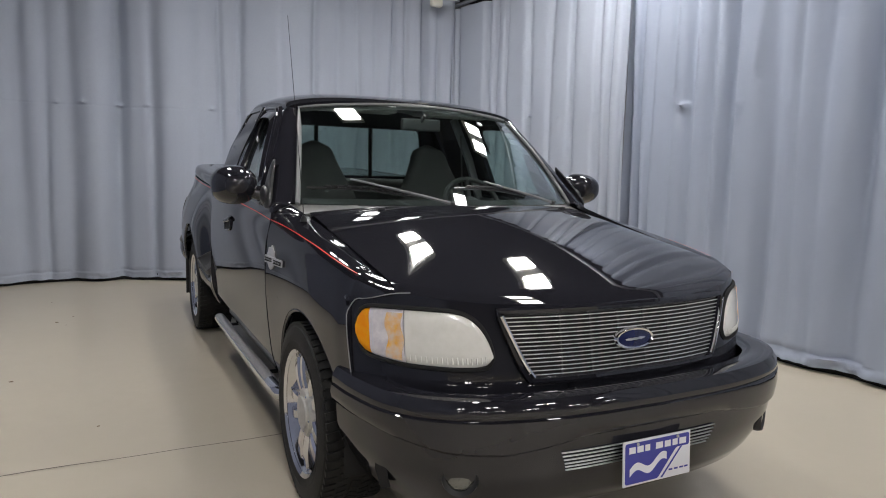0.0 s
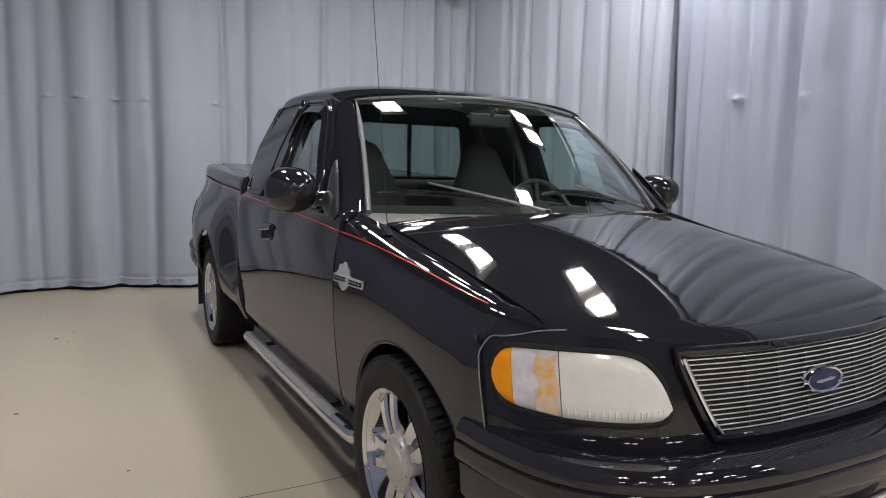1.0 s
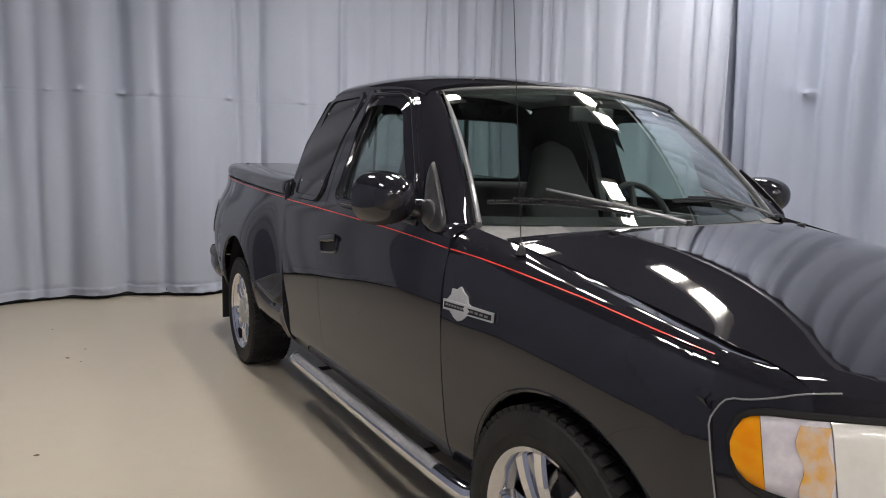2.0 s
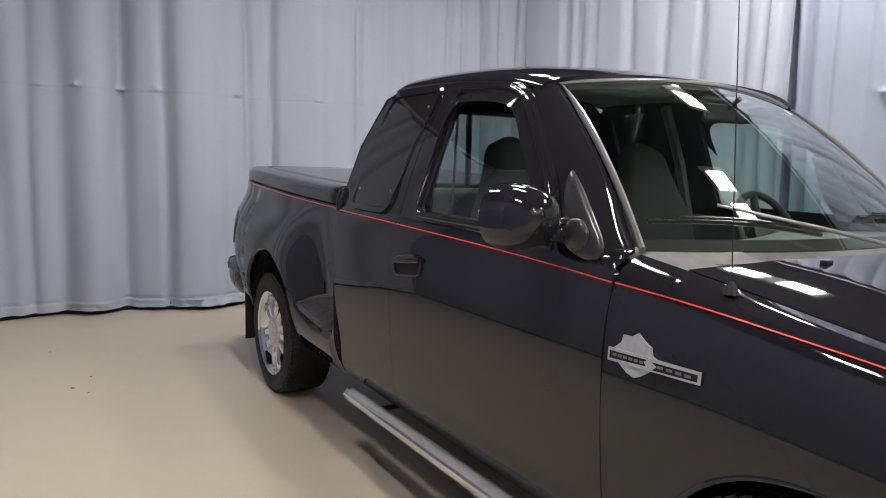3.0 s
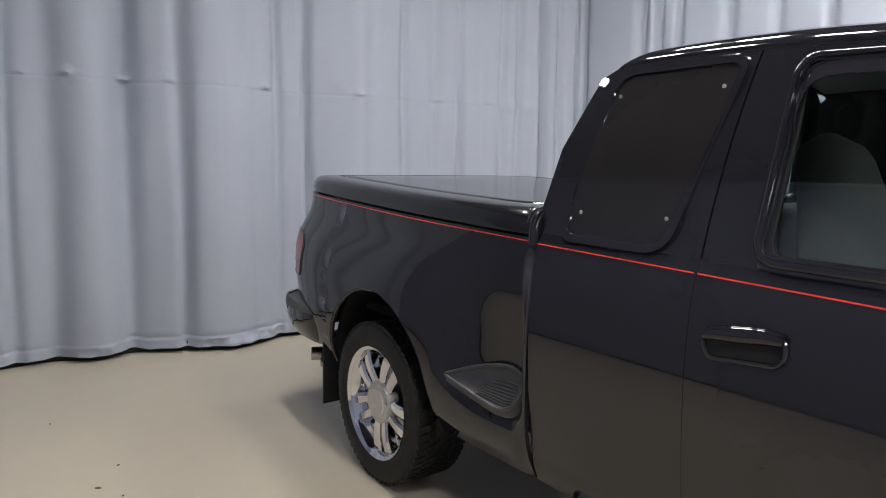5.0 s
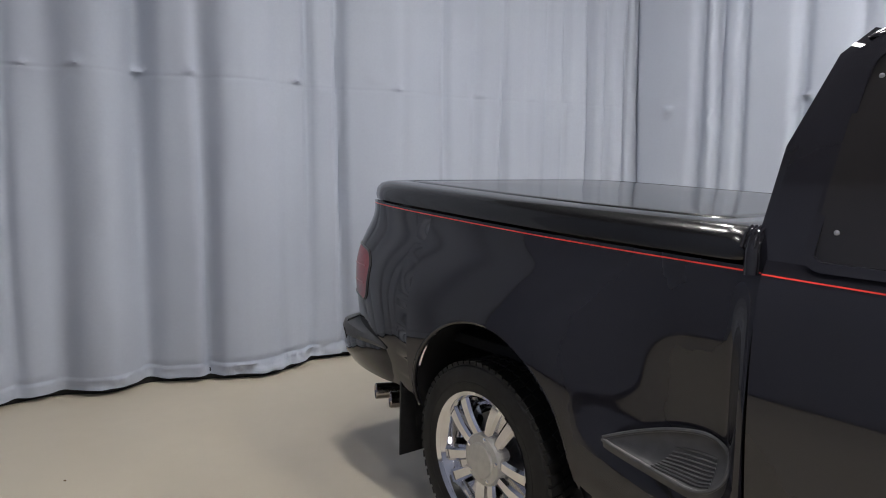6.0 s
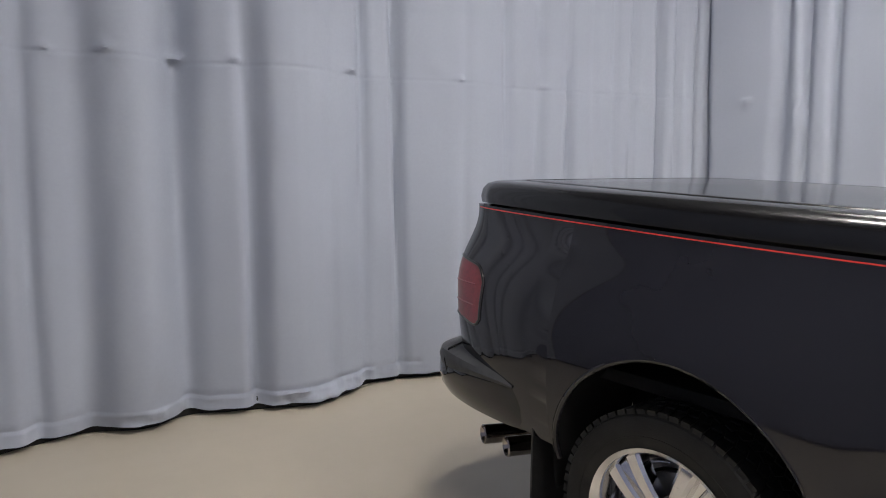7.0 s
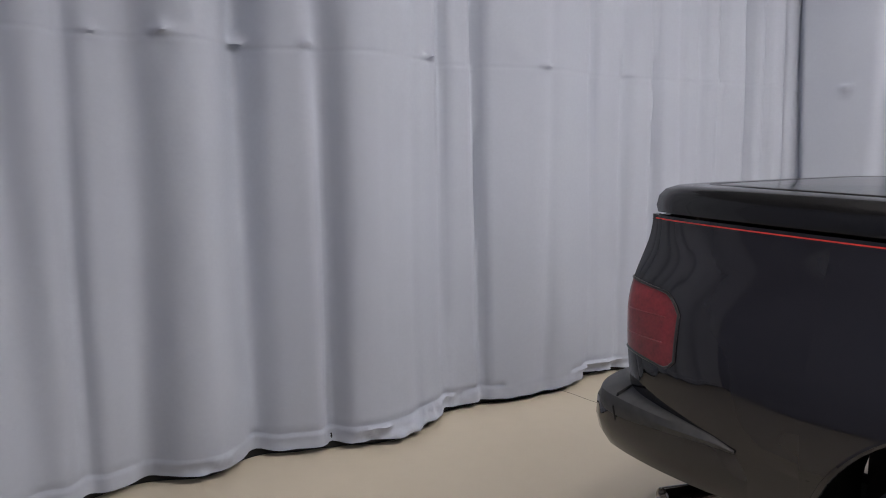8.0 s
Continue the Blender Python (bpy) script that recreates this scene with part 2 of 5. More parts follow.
def hood_z(y):
    """Height of the hood's side edge."""
    return ease(y, (-0.62, -0.47, -0.2, 0.13, 0.485, 0.7), (0.985, 1.025, 1.075, 1.13, 1.19, 1.222))


def green_w(z):
    """Half width of the cab above the belt."""
    return 0.94 - (z - 1.29) * 0.285 - 0.27 * max(z - 1.29, 0) ** 2


def belt_z(y):
    return stripe_z(y) + 0.035


def side_cab(y):
    b = belt_z(y)
    return [(0.93, 0.395), (0.965, 0.48), (0.99, 0.7), (1.0, 0.9), (0.997, 1.03), (0.985, b - 0.1), (0.97, b - 0.035), (green_w(b), b)]


def side_fender(y):
    s, h = stripe_z(y), hood_z(y)
    f = ease(y, (-0.62, -0.42, -0.3, 0, 0.4, 0.7), (0.92, 0.936, 0.955, 0.978, 0.985, 1.0))
    e = 0.815
    j = ease(y, (0.05, 0.69), (0, 1))
    r = ease(y, (0.0, 0.3, 0.69), (0, 0.28, 1))
    return [(0.93 * f, 0.395), (0.965 * f, 0.48), (0.99 * f, 0.7), (1.0 * f, 0.88), ((0.99 + 0.003 * j) * f, s - 0.11), ((0.972 + 0.010 * j) * f, s - 0.045), ((0.945 + 0.024 * j) * f, s),
            ((0.5 * (0.92 * f + e + 0.02)) * (1 - r) + 0.957 * r, (0.5 * (s + h) + 0.012) * (1 - r) + (s + 0.034) * r), (e + 0.06 * r, h + 0.016 * r)]


def bed_section(y):
    s = stripe_z(y) + 0.012
    rail = ease(y, (2.5, 3.3, 4.1, 4.4, 4.55, 4.63), (0.945, 0.94, 0.915, 0.89, 0.868, 0.838))
    back = ease(y, (4.1, 4.3, 4.45, 4.55, 4.6, 4.63), (0, 0.025, 0.07, 0.11, 0.14, 0.18))
    k = ease(y, (2.74, 3.24), (0, 1))
    k = k * k * (3 - 2 * k)
    j = ease(y, (2.53, 2.60), (1, 0))
    j = j * j * (3 - 2 * j)
    flush = [(0.93, 0.395), (0.975, 0.48), (0.995, 0.56), (0.998, 0.60), (1.0, 0.64), (1.0, 0.70), (0.998, 0.90), (0.98, 1.08), (rail + 0.008, s - 0.05), (rail, s)]
    dent = [(0.94, 0.395), (0.985, 0.48), (1.0, 0.55), (0.992, 0.585), (0.966, 0.62), (0.942, 0.69), (0.938, 0.86), (0.95, 1.06), (rail + 0.004, s - 0.05), (rail, s)]
    aft = [(0.95, 0.395), (0.99, 0.48), (1.025, 0.57), (1.038, 0.63), (1.046, 0.70), (1.05, 0.78), (1.043, 0.94), (0.998, 1.095), (rail + 0.013, s - 0.075), (rail, s)]
    out = []
    for i in range(10):
        p = np.array(flush[i]) * j + np.array(dent[i]) * (1 - j)
        p = p * (1 - k) + (np.array(aft[i]) - np.array((back * (1, 1, 1, 1, 0.9, 0.8, 0.65, 0.45, 0.1, 0)[i], 0))) * k
        out.append(tuple(p))
    return out


def side_bed(y):
    """The bed's section, blended over a stretch that grows behind the step."""
    w = 0.14 * min(max((y - 2.72) / 0.4, 0), 1) * min(1, max(0.0, (4.66 - y) / 0.25))
    return [tuple(p) for p in np.mean([bed_section(y + w * d) for d in (-1, -0.6, -0.3, 0, 0.3, 0.6, 1)], axis=0)]


def bed_shift(y, z):
    """The tail end leans forward towards its top."""
    k = min(max((z - 1.0) / 0.33, 0), 1)
    j = min(max((y - 4.0) / 0.63, 0), 1)
    return y - 0.05 * k ** 1.6 * j * j - 0.022 * j * (1 - k)


def fender_shift(y, z):
    """The fender's front edge leans back with the nose panel."""
    return y + (z - 0.72) * 0.16 * min(max((0.0 - y) / 0.4, 0), 1)


def arch_z(y, yc, zc, r, low):
    return zc + math.sqrt(max(0, r * r - (y - yc) ** 2)) if abs(y - yc) < r else low


@functools.lru_cache(maxsize=None)
def profile(prof, y, n=70):
    """The side's section at y as a smooth line of n points."""
    p = curve(prof(y), n)
    for _ in range(4 * n // 70):
        q = np.vstack([2 * p[0] - p[2:0:-1], p, 2 * p[-1] - p[-2:-4:-1]])
        p = (q[:-4] + 2 * q[1:-3] + 3 * q[2:-2] + 2 * q[3:-1] + q[4:]) / 9
    return p


def width_at(prof, y, z):
    p = profile(prof, y)
    return float(np.interp(z, p[:, 1], p[:, 0]))


def skin(prof, ys, side, low=None, high=None, nv=26, t=0.018, inset=0.0, fix=None):
    """A panel of the body side over the stations ys."""
    rows = []
    for y in ys:
        p = profile(prof, y)
        v = np.arange(len(p))
        z0 = low(y) if low else p[0, 1]
        z1 = high(y) if high else p[-1, 1]
        a = np.interp(z0, p[:, 1], v) if z0 > p[0, 1] else 0
        b = np.interp(z1, p[:, 1], v) if z1 < p[-1, 1] else len(p) - 1
        q = even(np.stack([np.interp(np.linspace(a, b, 60), v, p[:, c]) for c in (0, 1)], 1), nv)
        rows.append([(side * (w - inset), fix(y, z) if fix else y, z) for w, z in q])
    bm = grid(rows)
    if t:
        bmesh.ops.recalc_face_normals(bm, faces=bm.faces)
        mid = sum((f.normal.x for f in bm.faces)) * side
        if mid < 0:
            bmesh.ops.reverse_faces(bm, faces=list(bm.faces))
        bmesh.ops.solidify(bm, geom=list(bm.faces), thickness=t)
    return bm


def arch_stations(y0, y1, yc, r):
    ring = [yc - r * math.cos(a) for a in np.linspace(0, math.pi, 27)]
    return [y for y in sorted([*np.linspace(y0, yc - r - 1e-4, 4), *ring, *np.linspace(yc + r + 1e-4, y1, 7)]) if y0 <= y <= y1]


NOSE = curve([(0, -0.80), (0.25, -0.79), (0.5, -0.745), (0.65, -0.69), (0.78, -0.6), (0.87, -0.5), (0.925, -0.40)], 120)


def nose(x, z, off=0.0):
    """A point of the nose panel at the lateral place x."""
    a = abs(x)
    i = min(int(np.searchsorted(NOSE[:, 0], a)), len(NOSE) - 1)
    y = float(np.interp(a, NOSE[:, 0], NOSE[:, 1]))
    d = NOSE[min(i + 2, 119)] - NOSE[max(i - 2, 0)]
    d = d / np.linalg.norm(d)
    return (math.copysign(a + d[1] * off, x) if a > 1e-6 else 0.0, y - d[0] * off + (z - 0.72) * 0.16, z)


def crown(x, y):
    v = (y + 0.15) / 0.6
    return 1.1592 + 0.1538 * v - 0.0432 * v * v - (0.0855 + 0.048 * v - 0.0444 * v * v) * x * x - (0.048 + 0.009 * v) * x ** 4


def hood_top(x, y):
    """A crowned sheet that meets the fender line at its sides."""
    a = min(abs(x) / 0.81, 1)
    return crown(x, y) + (hood_z(y) - crown(0.81, y)) * a ** 5


def hood_front(x):
    return float(np.interp(abs(x), NOSE[:, 0], NOSE[:, 1])) + 0.045


def glass_base(x):
    return 0.44 + 0.27 * (abs(x) / 0.82) ** 2


def screen(u, v, off=0.0):
    """The windshield: u across from -1 to 1, v up from 0 to 1."""
    lo = np.array((0.84 * u, 0.44 + 0.27 * u * u, 1.238))
    hi = np.array((0.69 * u, 1.15 + 0.10 * u * u, 1.805 - 0.042 * u * u))
    p = lo + (hi - lo) * v + np.array((0, -0.65, 0.76)) * (0.03 * 4 * v * (1 - v) + off)
    return tuple(p)


LEVELS = tuple(np.arange(1.24, 1.84, 0.04))


def roof_edge(y):
    return ease(y, (1.15, 1.25, 1.5, 1.9, 2.3, 2.47), (1.705, 1.74, 1.785, 1.817, 1.828, 1.822))


# ---------------------------------------------------------------- the truck
truck = tagged(new("pickup_truck"), "glossy black extended-cab pickup truck with red pinstripe and chrome wheels", "truck")
SIDES = (-1, 1)


def build_nose():
    xs = np.concatenate([-NOSE[::-4, 0], NOSE[4::4, 0]])
    rows = []
    for x in xs:
        top = hood_top(x, hood_front(x)) - 0.012 if abs(x) < 0.8 else float(np.interp(abs(x), (0.8, 0.925), (hood_z(hood_front(0.8)) - 0.012, 0.945)))
        rows.append([nose(x, z, 0.004 * math.sin(math.pi * k)) for k, z in zip(np.linspace(0, 1, 8), np.linspace(0.62, top, 8))])
    header = part("header_panel", thick(grid(rows), 0.02), PAINT, truck, "gloss black header panel round grille and headlights")
    for s in SIDES:
        p = profile(side_fender, -0.415, 90)
        p = even(p[p[:, 1] > 0.93], 12)
        rows = []
        for t, (w, z) in zip(np.linspace(0, 1, 12), p):
            x = 0.925 - 0.12 * t
            zb = float(np.interp(x, (0.8, 0.925), (hood_z(hood_front(0.8)) - 0.012, 0.945)))
            a, b = np.array((s * w, fender_shift(-0.415, z), z)), np.array(nose(s * x, zb, 0.002))
            rows.append([tuple(a + (b - a) * k + np.array((s * 0.3, -0.4, 1)) * 0.012 * t * math.sin(math.pi * k)) for k in np.linspace(0, 1, 7)])
        part("fender_cap", thick(grid(rows), 0.008), PAINT, truck, "gloss black fender nose above the headlight")
    # grille opening: black back, chrome edge, bars, badge
    def edge(v):
        return 0.40 + 0.105 * v ** 0.8
    z0, z1 = 0.725, 0.935
    rows = [[nose(u * edge(v), z0 + (z1 - z0) * v, 0.008) for u in np.linspace(-1, 1, 31)] for v in np.linspace(0, 1, 5)]
    grille = part("grille", thick(grid(rows), 0.006), LINER, truck, "black grille opening with bright billet bars")
    ring = [(u, 0.0) for u in np.linspace(-1, 1, 25)] + [(1, v) for v in np.linspace(0.1, 1, 8)] + [(u, 1.0) for u in np.linspace(0.92, -1, 25)] + [(-1, v) for v in np.linspace(0.9, 0.1, 8)]
    pts = [nose(u * (edge(v) + 0.012), z0 - 0.012 + (z1 - z0 + 0.024) * v, 0.014) for u, v in ring]
    part("surround", tube(pts + [pts[0]], 0.015, 8), PAINT, grille, "gloss black grille surround")
    for s in SIDES:
        part("edge_trim", tube([nose(s * (edge(v) + 0.004), z0 + (z1 - z0) * v, 0.03) for v in np.linspace(0.02, 1, 12)], 0.008, 8), CHROME, grille, "chrome edge trim")
    for i in range(15):
        v = (i + 0.6) / 15.3
        z = z0 + (z1 - z0) * v
        part("bar", tube([nose(u * (edge(v) - 0.004), z, 0.016) for u in np.linspace(-1, 1, 25)], 0.002, 6), BILLET, grille)
    for x in (-0.3, -0.18, -0.06, 0.06, 0.18, 0.3):
        part("upright", tube([nose(x, z, 0.012) for z in (z0, 0.83, z1)], 0.005, 6), PLASTIC, grille)
    def oval(a, b, off):
        return [nose(a * math.cos(t), 0.832 + b * math.sin(t), off) for t in np.linspace(0, 2 * math.pi, 32, endpoint=False)]
    bm = grid([oval(0.088, 0.037, 0.016), oval(0.09, 0.039, 0.028), oval(0.084, 0.035, 0.036), oval(0.076, 0.03, 0.034), oval(0.074, 0.029, 0.026)], True)
    badge = part("badge", bm, CHROME, grille, "chrome oval badge")
    bm = grid([oval(0.0765 * k, 0.0305 * k, 0.031 + 0.003 * (1 - k)) for k in (1, 0.75, 0.5, 0.25, 0.01)], True)
    part("badge_field", bm, NAVY, grille, "dark blue badge enamel")
    part("badge_mark", tube([nose(x, 0.8315 + 0.05 * x, 0.0355) for x in np.linspace(-0.044, 0.044, 9)], (0.002, 0.004, 0.0055, 0.004, 0.005, 0.0035, 0.0055, 0.004, 0.002), 6, flat=0.4), DULL_ALLOY, grille)
    # headlights with the amber corner
    for s in SIDES:
        def top(x):
            return ease(x, (0.538, 0.546, 0.56, 0.577, 0.604, 0.632, 0.67, 0.77, 0.86, 0.885, 0.897, 0.903), (0.805, 0.838, 0.87, 0.896, 0.921, 0.934, 0.941, 0.944, 0.942, 0.934, 0.915, 0.88))
        def low(x):
            return ease(x, (0.538, 0.546, 0.56, 0.595, 0.65, 0.77, 0.86, 0.885, 0.897, 0.903), (0.793, 0.777, 0.767, 0.761, 0.76, 0.764, 0.778, 0.788, 0.804, 0.84))
        def lens(x0, x1, off=0.016):
            rows = []
            for t in np.linspace(0, 1, 26):
                t = t if x0 > 0.5 and x1 < 0.9 else (1 - (1 - t) ** 2 if x1 > 0.9 else t * t)
                x = x0 + (x1 - x0) * t
                a, b = low(x), top(x)
                rows.append([nose(s * x, a + (b - a) * v, off * min(1, 6 * min(v, 1 - v) + 0.25)) for v in np.linspace(0, 1, 12)])
            return grid(rows)
        lamp = part("headlight", thick(lens(0.538, 0.788), 0.01), LENS, truck, "clouded clear plastic headlight")
        part("turn_signal", thick(lens(0.790, 0.873), 0.01), LENS_CLEAR, lamp, "clear turn signal lens")
        part("amber_lens", thick(lens(0.8735, 0.903, 0.017), 0.01), AMBER, lamp, "amber plastic side lens")
        rows = []
        for x in np.linspace(0.793, 0.832, 6):
            rows.append([nose(s * (x + 0.004 * math.sin(11 * v)), low(x) + (top(x) - low(x)) * v, 0.0185) for v in np.linspace(0.06, 0.94, 14)])
        part("reflector", thick(grid(rows), 0.003), AMBER_PALE, lamp, "amber reflector insert")
        outline = [nose(s * x, low(x) - 0.006, 0.006) for x in np.linspace(0.538, 0.903, 40)] + [nose(s * x, top(x) + 0.006, 0.006) for x in np.linspace(0.903, 0.538, 40)]
        part("gasket", tube(outline + [outline[0]], 0.008, 6), LINER, lamp, "black lamp gasket")
        for k in range(16):
            x = 0.562 + 0.215 * k / 15
            part("flute", tube([nose(s * x, low(x) + 0.012, 0.013), nose(s * x, low(x) + 0.034, 0.0155)], 0.003, 5), LENS, lamp)
    return header


def build_hood():
    us = np.linspace(-1, 1, 49)
    rows = []
    for k in np.linspace(0, 1, 34):
        row = []
        for u in us:
            x = 0.808 * u
            f = hood_front(x)
            b = glass_base(x) - 0.15
            y = f + (b - f) * k
            z = hood_top(x, y)
            roll = max(0, 1 - k / 0.05)
            row.append((x, y, z - 0.016 * roll * roll))
        rows.append(row)
    part("hood", thick(grid(rows), 0.02), PAINT, truck, "gloss black hood with raised centre")
    # cowl: a dark trough between hood and glass, pale corner pieces at its ends
    def trough(x, k):
        front, rear = hood_top(x * 0.97, glass_base(x) - 0.15) - 0.016, 1.243 - 0.012 * (x / 0.84) ** 4
        return (x, glass_base(x) - 0.16 + 0.19 * k, front * (1 - k) + rear * k - 0.022 * math.sin(math.pi * k) * (1 - 0.7 * (abs(x) / 0.86) ** 4))
    cowl = part("cowl", thick(grid([[trough(x, k) for x in np.linspace(-0.86, 0.86, 33)] for k in np.linspace(0, 1, 7)]), 0.012), COWL_GREY, truck, "dark grey plastic cowl below the windshield")
    for s in SIDES:
        rows = [[tuple(np.array(trough(s * x, k)) + np.array((0, 0, 0.006))) for x in np.linspace(0.56, 0.865, 9)] for k in np.linspace(0.04, 1.0, 8)]
        part("cowl_corner", thick(grid(rows), 0.008), COWL_PALE, cowl, "pale weathered corner of the cowl")
    for i in range(34):
        x = -0.70 + 0.012 * i
        q = np.array(trough(x, 0.45))
        part("vent_slot", block((0.006, 0.07, 0.006), (q[0], q[1], q[2] + 0.002), 0), LINER, cowl)
    # wipers at rest on the glass
    for pivot, tip, ends in (((-0.13, 0.37, 1.252), (-0.70, 0.17), ((-0.94, 0.115), (-0.34, 0.055))), ((0.57, 0.50, 1.252), (0.17, 0.165), ((-0.06, 0.125), (0.50, 0.07)))):
        top = np.array(screen(*tip, 0.026))
        knee = np.array(pivot) * 0.62 + top * 0.38 + np.array((0, -0.012, 0.002))
        wiper = part("wiper", tube(curve([pivot, knee, tuple(top)], 14), np.linspace(0.010, 0.006, 14), 8, flat=0.6), ARM, truck, "worn wiper arm and black blade resting on the glass")
        blade = [np.array(screen(ends[0][0] + (ends[1][0] - ends[0][0]) * k, ends[0][1] + (ends[1][1] - ends[0][1]) * k + 0.022 * math.sin(math.pi * k), 0.008)) for k in np.linspace(0, 1, 14)]
        part("blade", tube(blade, 0.008, 6), WIPER, wiper)
        part("bridge", tube([p + np.array((0, -0.010, 0.012)) for p in blade[2:12]], 0.005, 6), WIPER, wiper)
        part("pivot_cap", lathe([(0, 0), (0.0, 0.016), (0.02, 0.014), (0.024, 0)], 16, "z"), PLASTIC, wiper, m=Matrix.Translation((pivot[0], pivot[1], pivot[2] - 0.012)))
    for x in (-0.52, 0.52):
        part("washer_nozzle", block((0.035, 0.02, 0.012), (x, glass_base(x) - 0.2, hood_top(x, glass_base(x) - 0.2) + 0.004), 0.004), PLASTIC, truck)


FRONT_ARCH, REAR_ARCH = (0.08, 0.40, 0.43), (3.53, 0.485, 0.452)


def pin(prof, y0, y1, s, parent, fix=None):
    rows = []
    for y in np.linspace(y0, y1, 34):
        p = profile(prof, y, 200)
        z = stripe_z(y)
        mid, lower, upper = (np.array((np.interp(q, p[:, 1], p[:, 0]), q)) for q in (z, z - 0.006, z + 0.006))
        d = (upper - lower) / np.linalg.norm(upper - lower)
        o = np.array((d[1], -d[0])) * 0.0022
        row = [mid + d * k + o for k in (-0.0021, 0, 0.0021)]
        rows.append([(s * w, fix(y, z) if fix else y, z) for w, z in row])
    part("pinstripe", grid(rows), RED, parent, "thin red pinstripe")


def rim_of_arch(prof, arch, y_lo, y_hi, s, parent, name="arch_lip"):
    yc, zc, r = arch
    pts = []
    for a in np.linspace(0, math.pi, 40):
        y, z = yc - (r - 0.004) * math.cos(a), zc + (r - 0.004) * math.sin(a)
        if y_lo <= y <= y_hi:
            pts.append((s * (width_at(prof, y, z) - 0.012), y, z))
    part(name, tube(pts, 0.012, 8), PAINT, parent)


def build_sides():
    for s in SIDES:
        lo = lambda y: arch_z(y, *FRONT_ARCH, 0.395)
        fender = part("front_fender", skin(side_fender, arch_stations(-0.415, 0.6605, FRONT_ARCH[0], FRONT_ARCH[2]), s, lo, fix=fender_shift), PAINT, truck, "gloss black front fender")
        pin(side_fender, -0.40, 0.657, s, fender, fender_shift)
        rim_of_arch(side_fender, FRONT_ARCH, -0.33, 0.51, s, fender)
        edge = [(s * (width_at(side_fender, -0.415, z) + 0.002), fender_shift(-0.415, z) - 0.001, z) for z in np.linspace(0.70, 0.935, 12)]
        edge = edge[:-1]
        edge += [nose(s * x, float(np.interp(x, (0.8, 0.925), (hood_z(hood_front(0.8)) - 0.008, 0.95))), 0.006) for x in (0.905, 0.885, 0.86, 0.82, 0.77)]
        # Pale thin tube in place of the highlight along the fender seam.
        part("seam_glint", tube(curve(edge, 30), 0.002, 6), MOULDING, fender)
        # front door, rear half door
        door = part("front_door", skin(side_cab, np.linspace(0.6618, 1.9098, 23), s), PAINT, truck, "gloss black front door")
        pin(side_cab, 0.665, 1.906, s, door)
        back = part("rear_door", skin(side_cab, np.linspace(1.9114, 2.512, 12), s), PAINT, truck, "gloss black narrow rear door")
        pin(side_cab, 1.916, 2.51, s, back)
        # upper frames in the plane of the side glass
        place = lambda y, z, off=0.0: Vector((s * (green_w(z) + off), y, z))
        front_edge = [(0.86, 1.33), (1.0, 1.455), (1.13, 1.57), (1.22, 1.655), (1.275, 1.725)]
        top = [(y, roof_edge(y)) for y in np.linspace(1.34, 1.908, 8)]
        outline = [(0.70, belt_z(0.70)), *front_edge, *top, (1.908, belt_z(1.9) + 0.001), *[(y, belt_z(y)) for y in np.linspace(1.75, 0.8, 8)]]
        glass = rounded([(1.735, 1.274), (0.93, 1.258), (1.0, 1.40), (1.29, 1.69), (1.40, 1.74), (1.76, 1.762)], 0.05)
        part("window_frame", plate(outline, [glass], place, (-s * 0.03, 0, 0), LEVELS), PAINT, door, "gloss black window frame")
        pane = rounded([(1.75, 1.264), (0.92, 1.248), (0.99, 1.40), (1.28, 1.698), (1.40, 1.75), (1.77, 1.772)], 0.05)
        ob = part("window_glass", plate(pane, [], lambda y, z: place(y, z, -0.012), (-s * 0.004, 0, 0), LEVELS), GLASS, door, "clear side window glass")
        ob.visible_shadow = False
        part("window_seal", ribbon(glass, place, 0.014, 0.006), LINER, door, "black window seal")
        ridge = rounded([(1.757, 1.264), (0.925, 1.252), (0.985, 1.405), (1.28, 1.705), (1.40, 1.757), (1.785, 1.78)], 0.06, 9)
        part("window_ridge", ribbon(ridge, place, 0.042, 0.02), PAINT, door, "gloss black ridge round the window")
        part("ridge_bead", tube([place(y, z, 0.016) for y, z in [*ridge, ridge[0]]], 0.0135, 10, flat=0.8), PAINT, door, "gloss black rounded bead round the window")
        part("belt_trim", tube([place(y, belt_z(y) + 0.016, 0.004) for y in np.linspace(0.93, 1.75, 12)], 0.013, 8, flat=0.6), BELT, door, "dull belt moulding")
        # smoked rain guard over the glass
        guard = [(1.755, 1.60), (1.768, 1.70), (1.745, 1.762), (1.66, 1.772), (1.42, 1.752), (1.30, 1.705), (1.19, 1.60), (1.09, 1.50), (1.03, 1.437), (0.985, 1.385)]
        rows = [[place(y + dy * k, z - 0.055 * k, 0.012 + 0.024 * k) for k in (0, 0.4, 1)] for (y, z), dy in zip(curve(guard, 40), np.linspace(-0.03, 0.01, 40))]
        part("rain_guard", thick(grid(rows), 0.003), PAINT, door, "smoked plastic rain guard")
        # rear half door frame with flush dark glass
        outline = [(1.914, belt_z(1.914)), *[(y, roof_edge(y)) for y in np.linspace(1.914, 2.385, 7)], (2.435, 1.795), (2.475, 1.71), (2.508, 1.57), (2.522, 1.42), (2.525, 1.33), (2.51, belt_z(2.5)), (2.2, belt_z(2.2))]
        pane = rounded([(2.41, 1.285), (2.385, 1.268), (2.02, 1.262), (1.938, 1.775), (1.97, 1.80), (2.385, 1.802)], 0.08, 9)
        hole = [(2.18 + (y - 2.18) * 0.95, 1.53 + (z - 1.53) * 0.955) for y, z in pane]
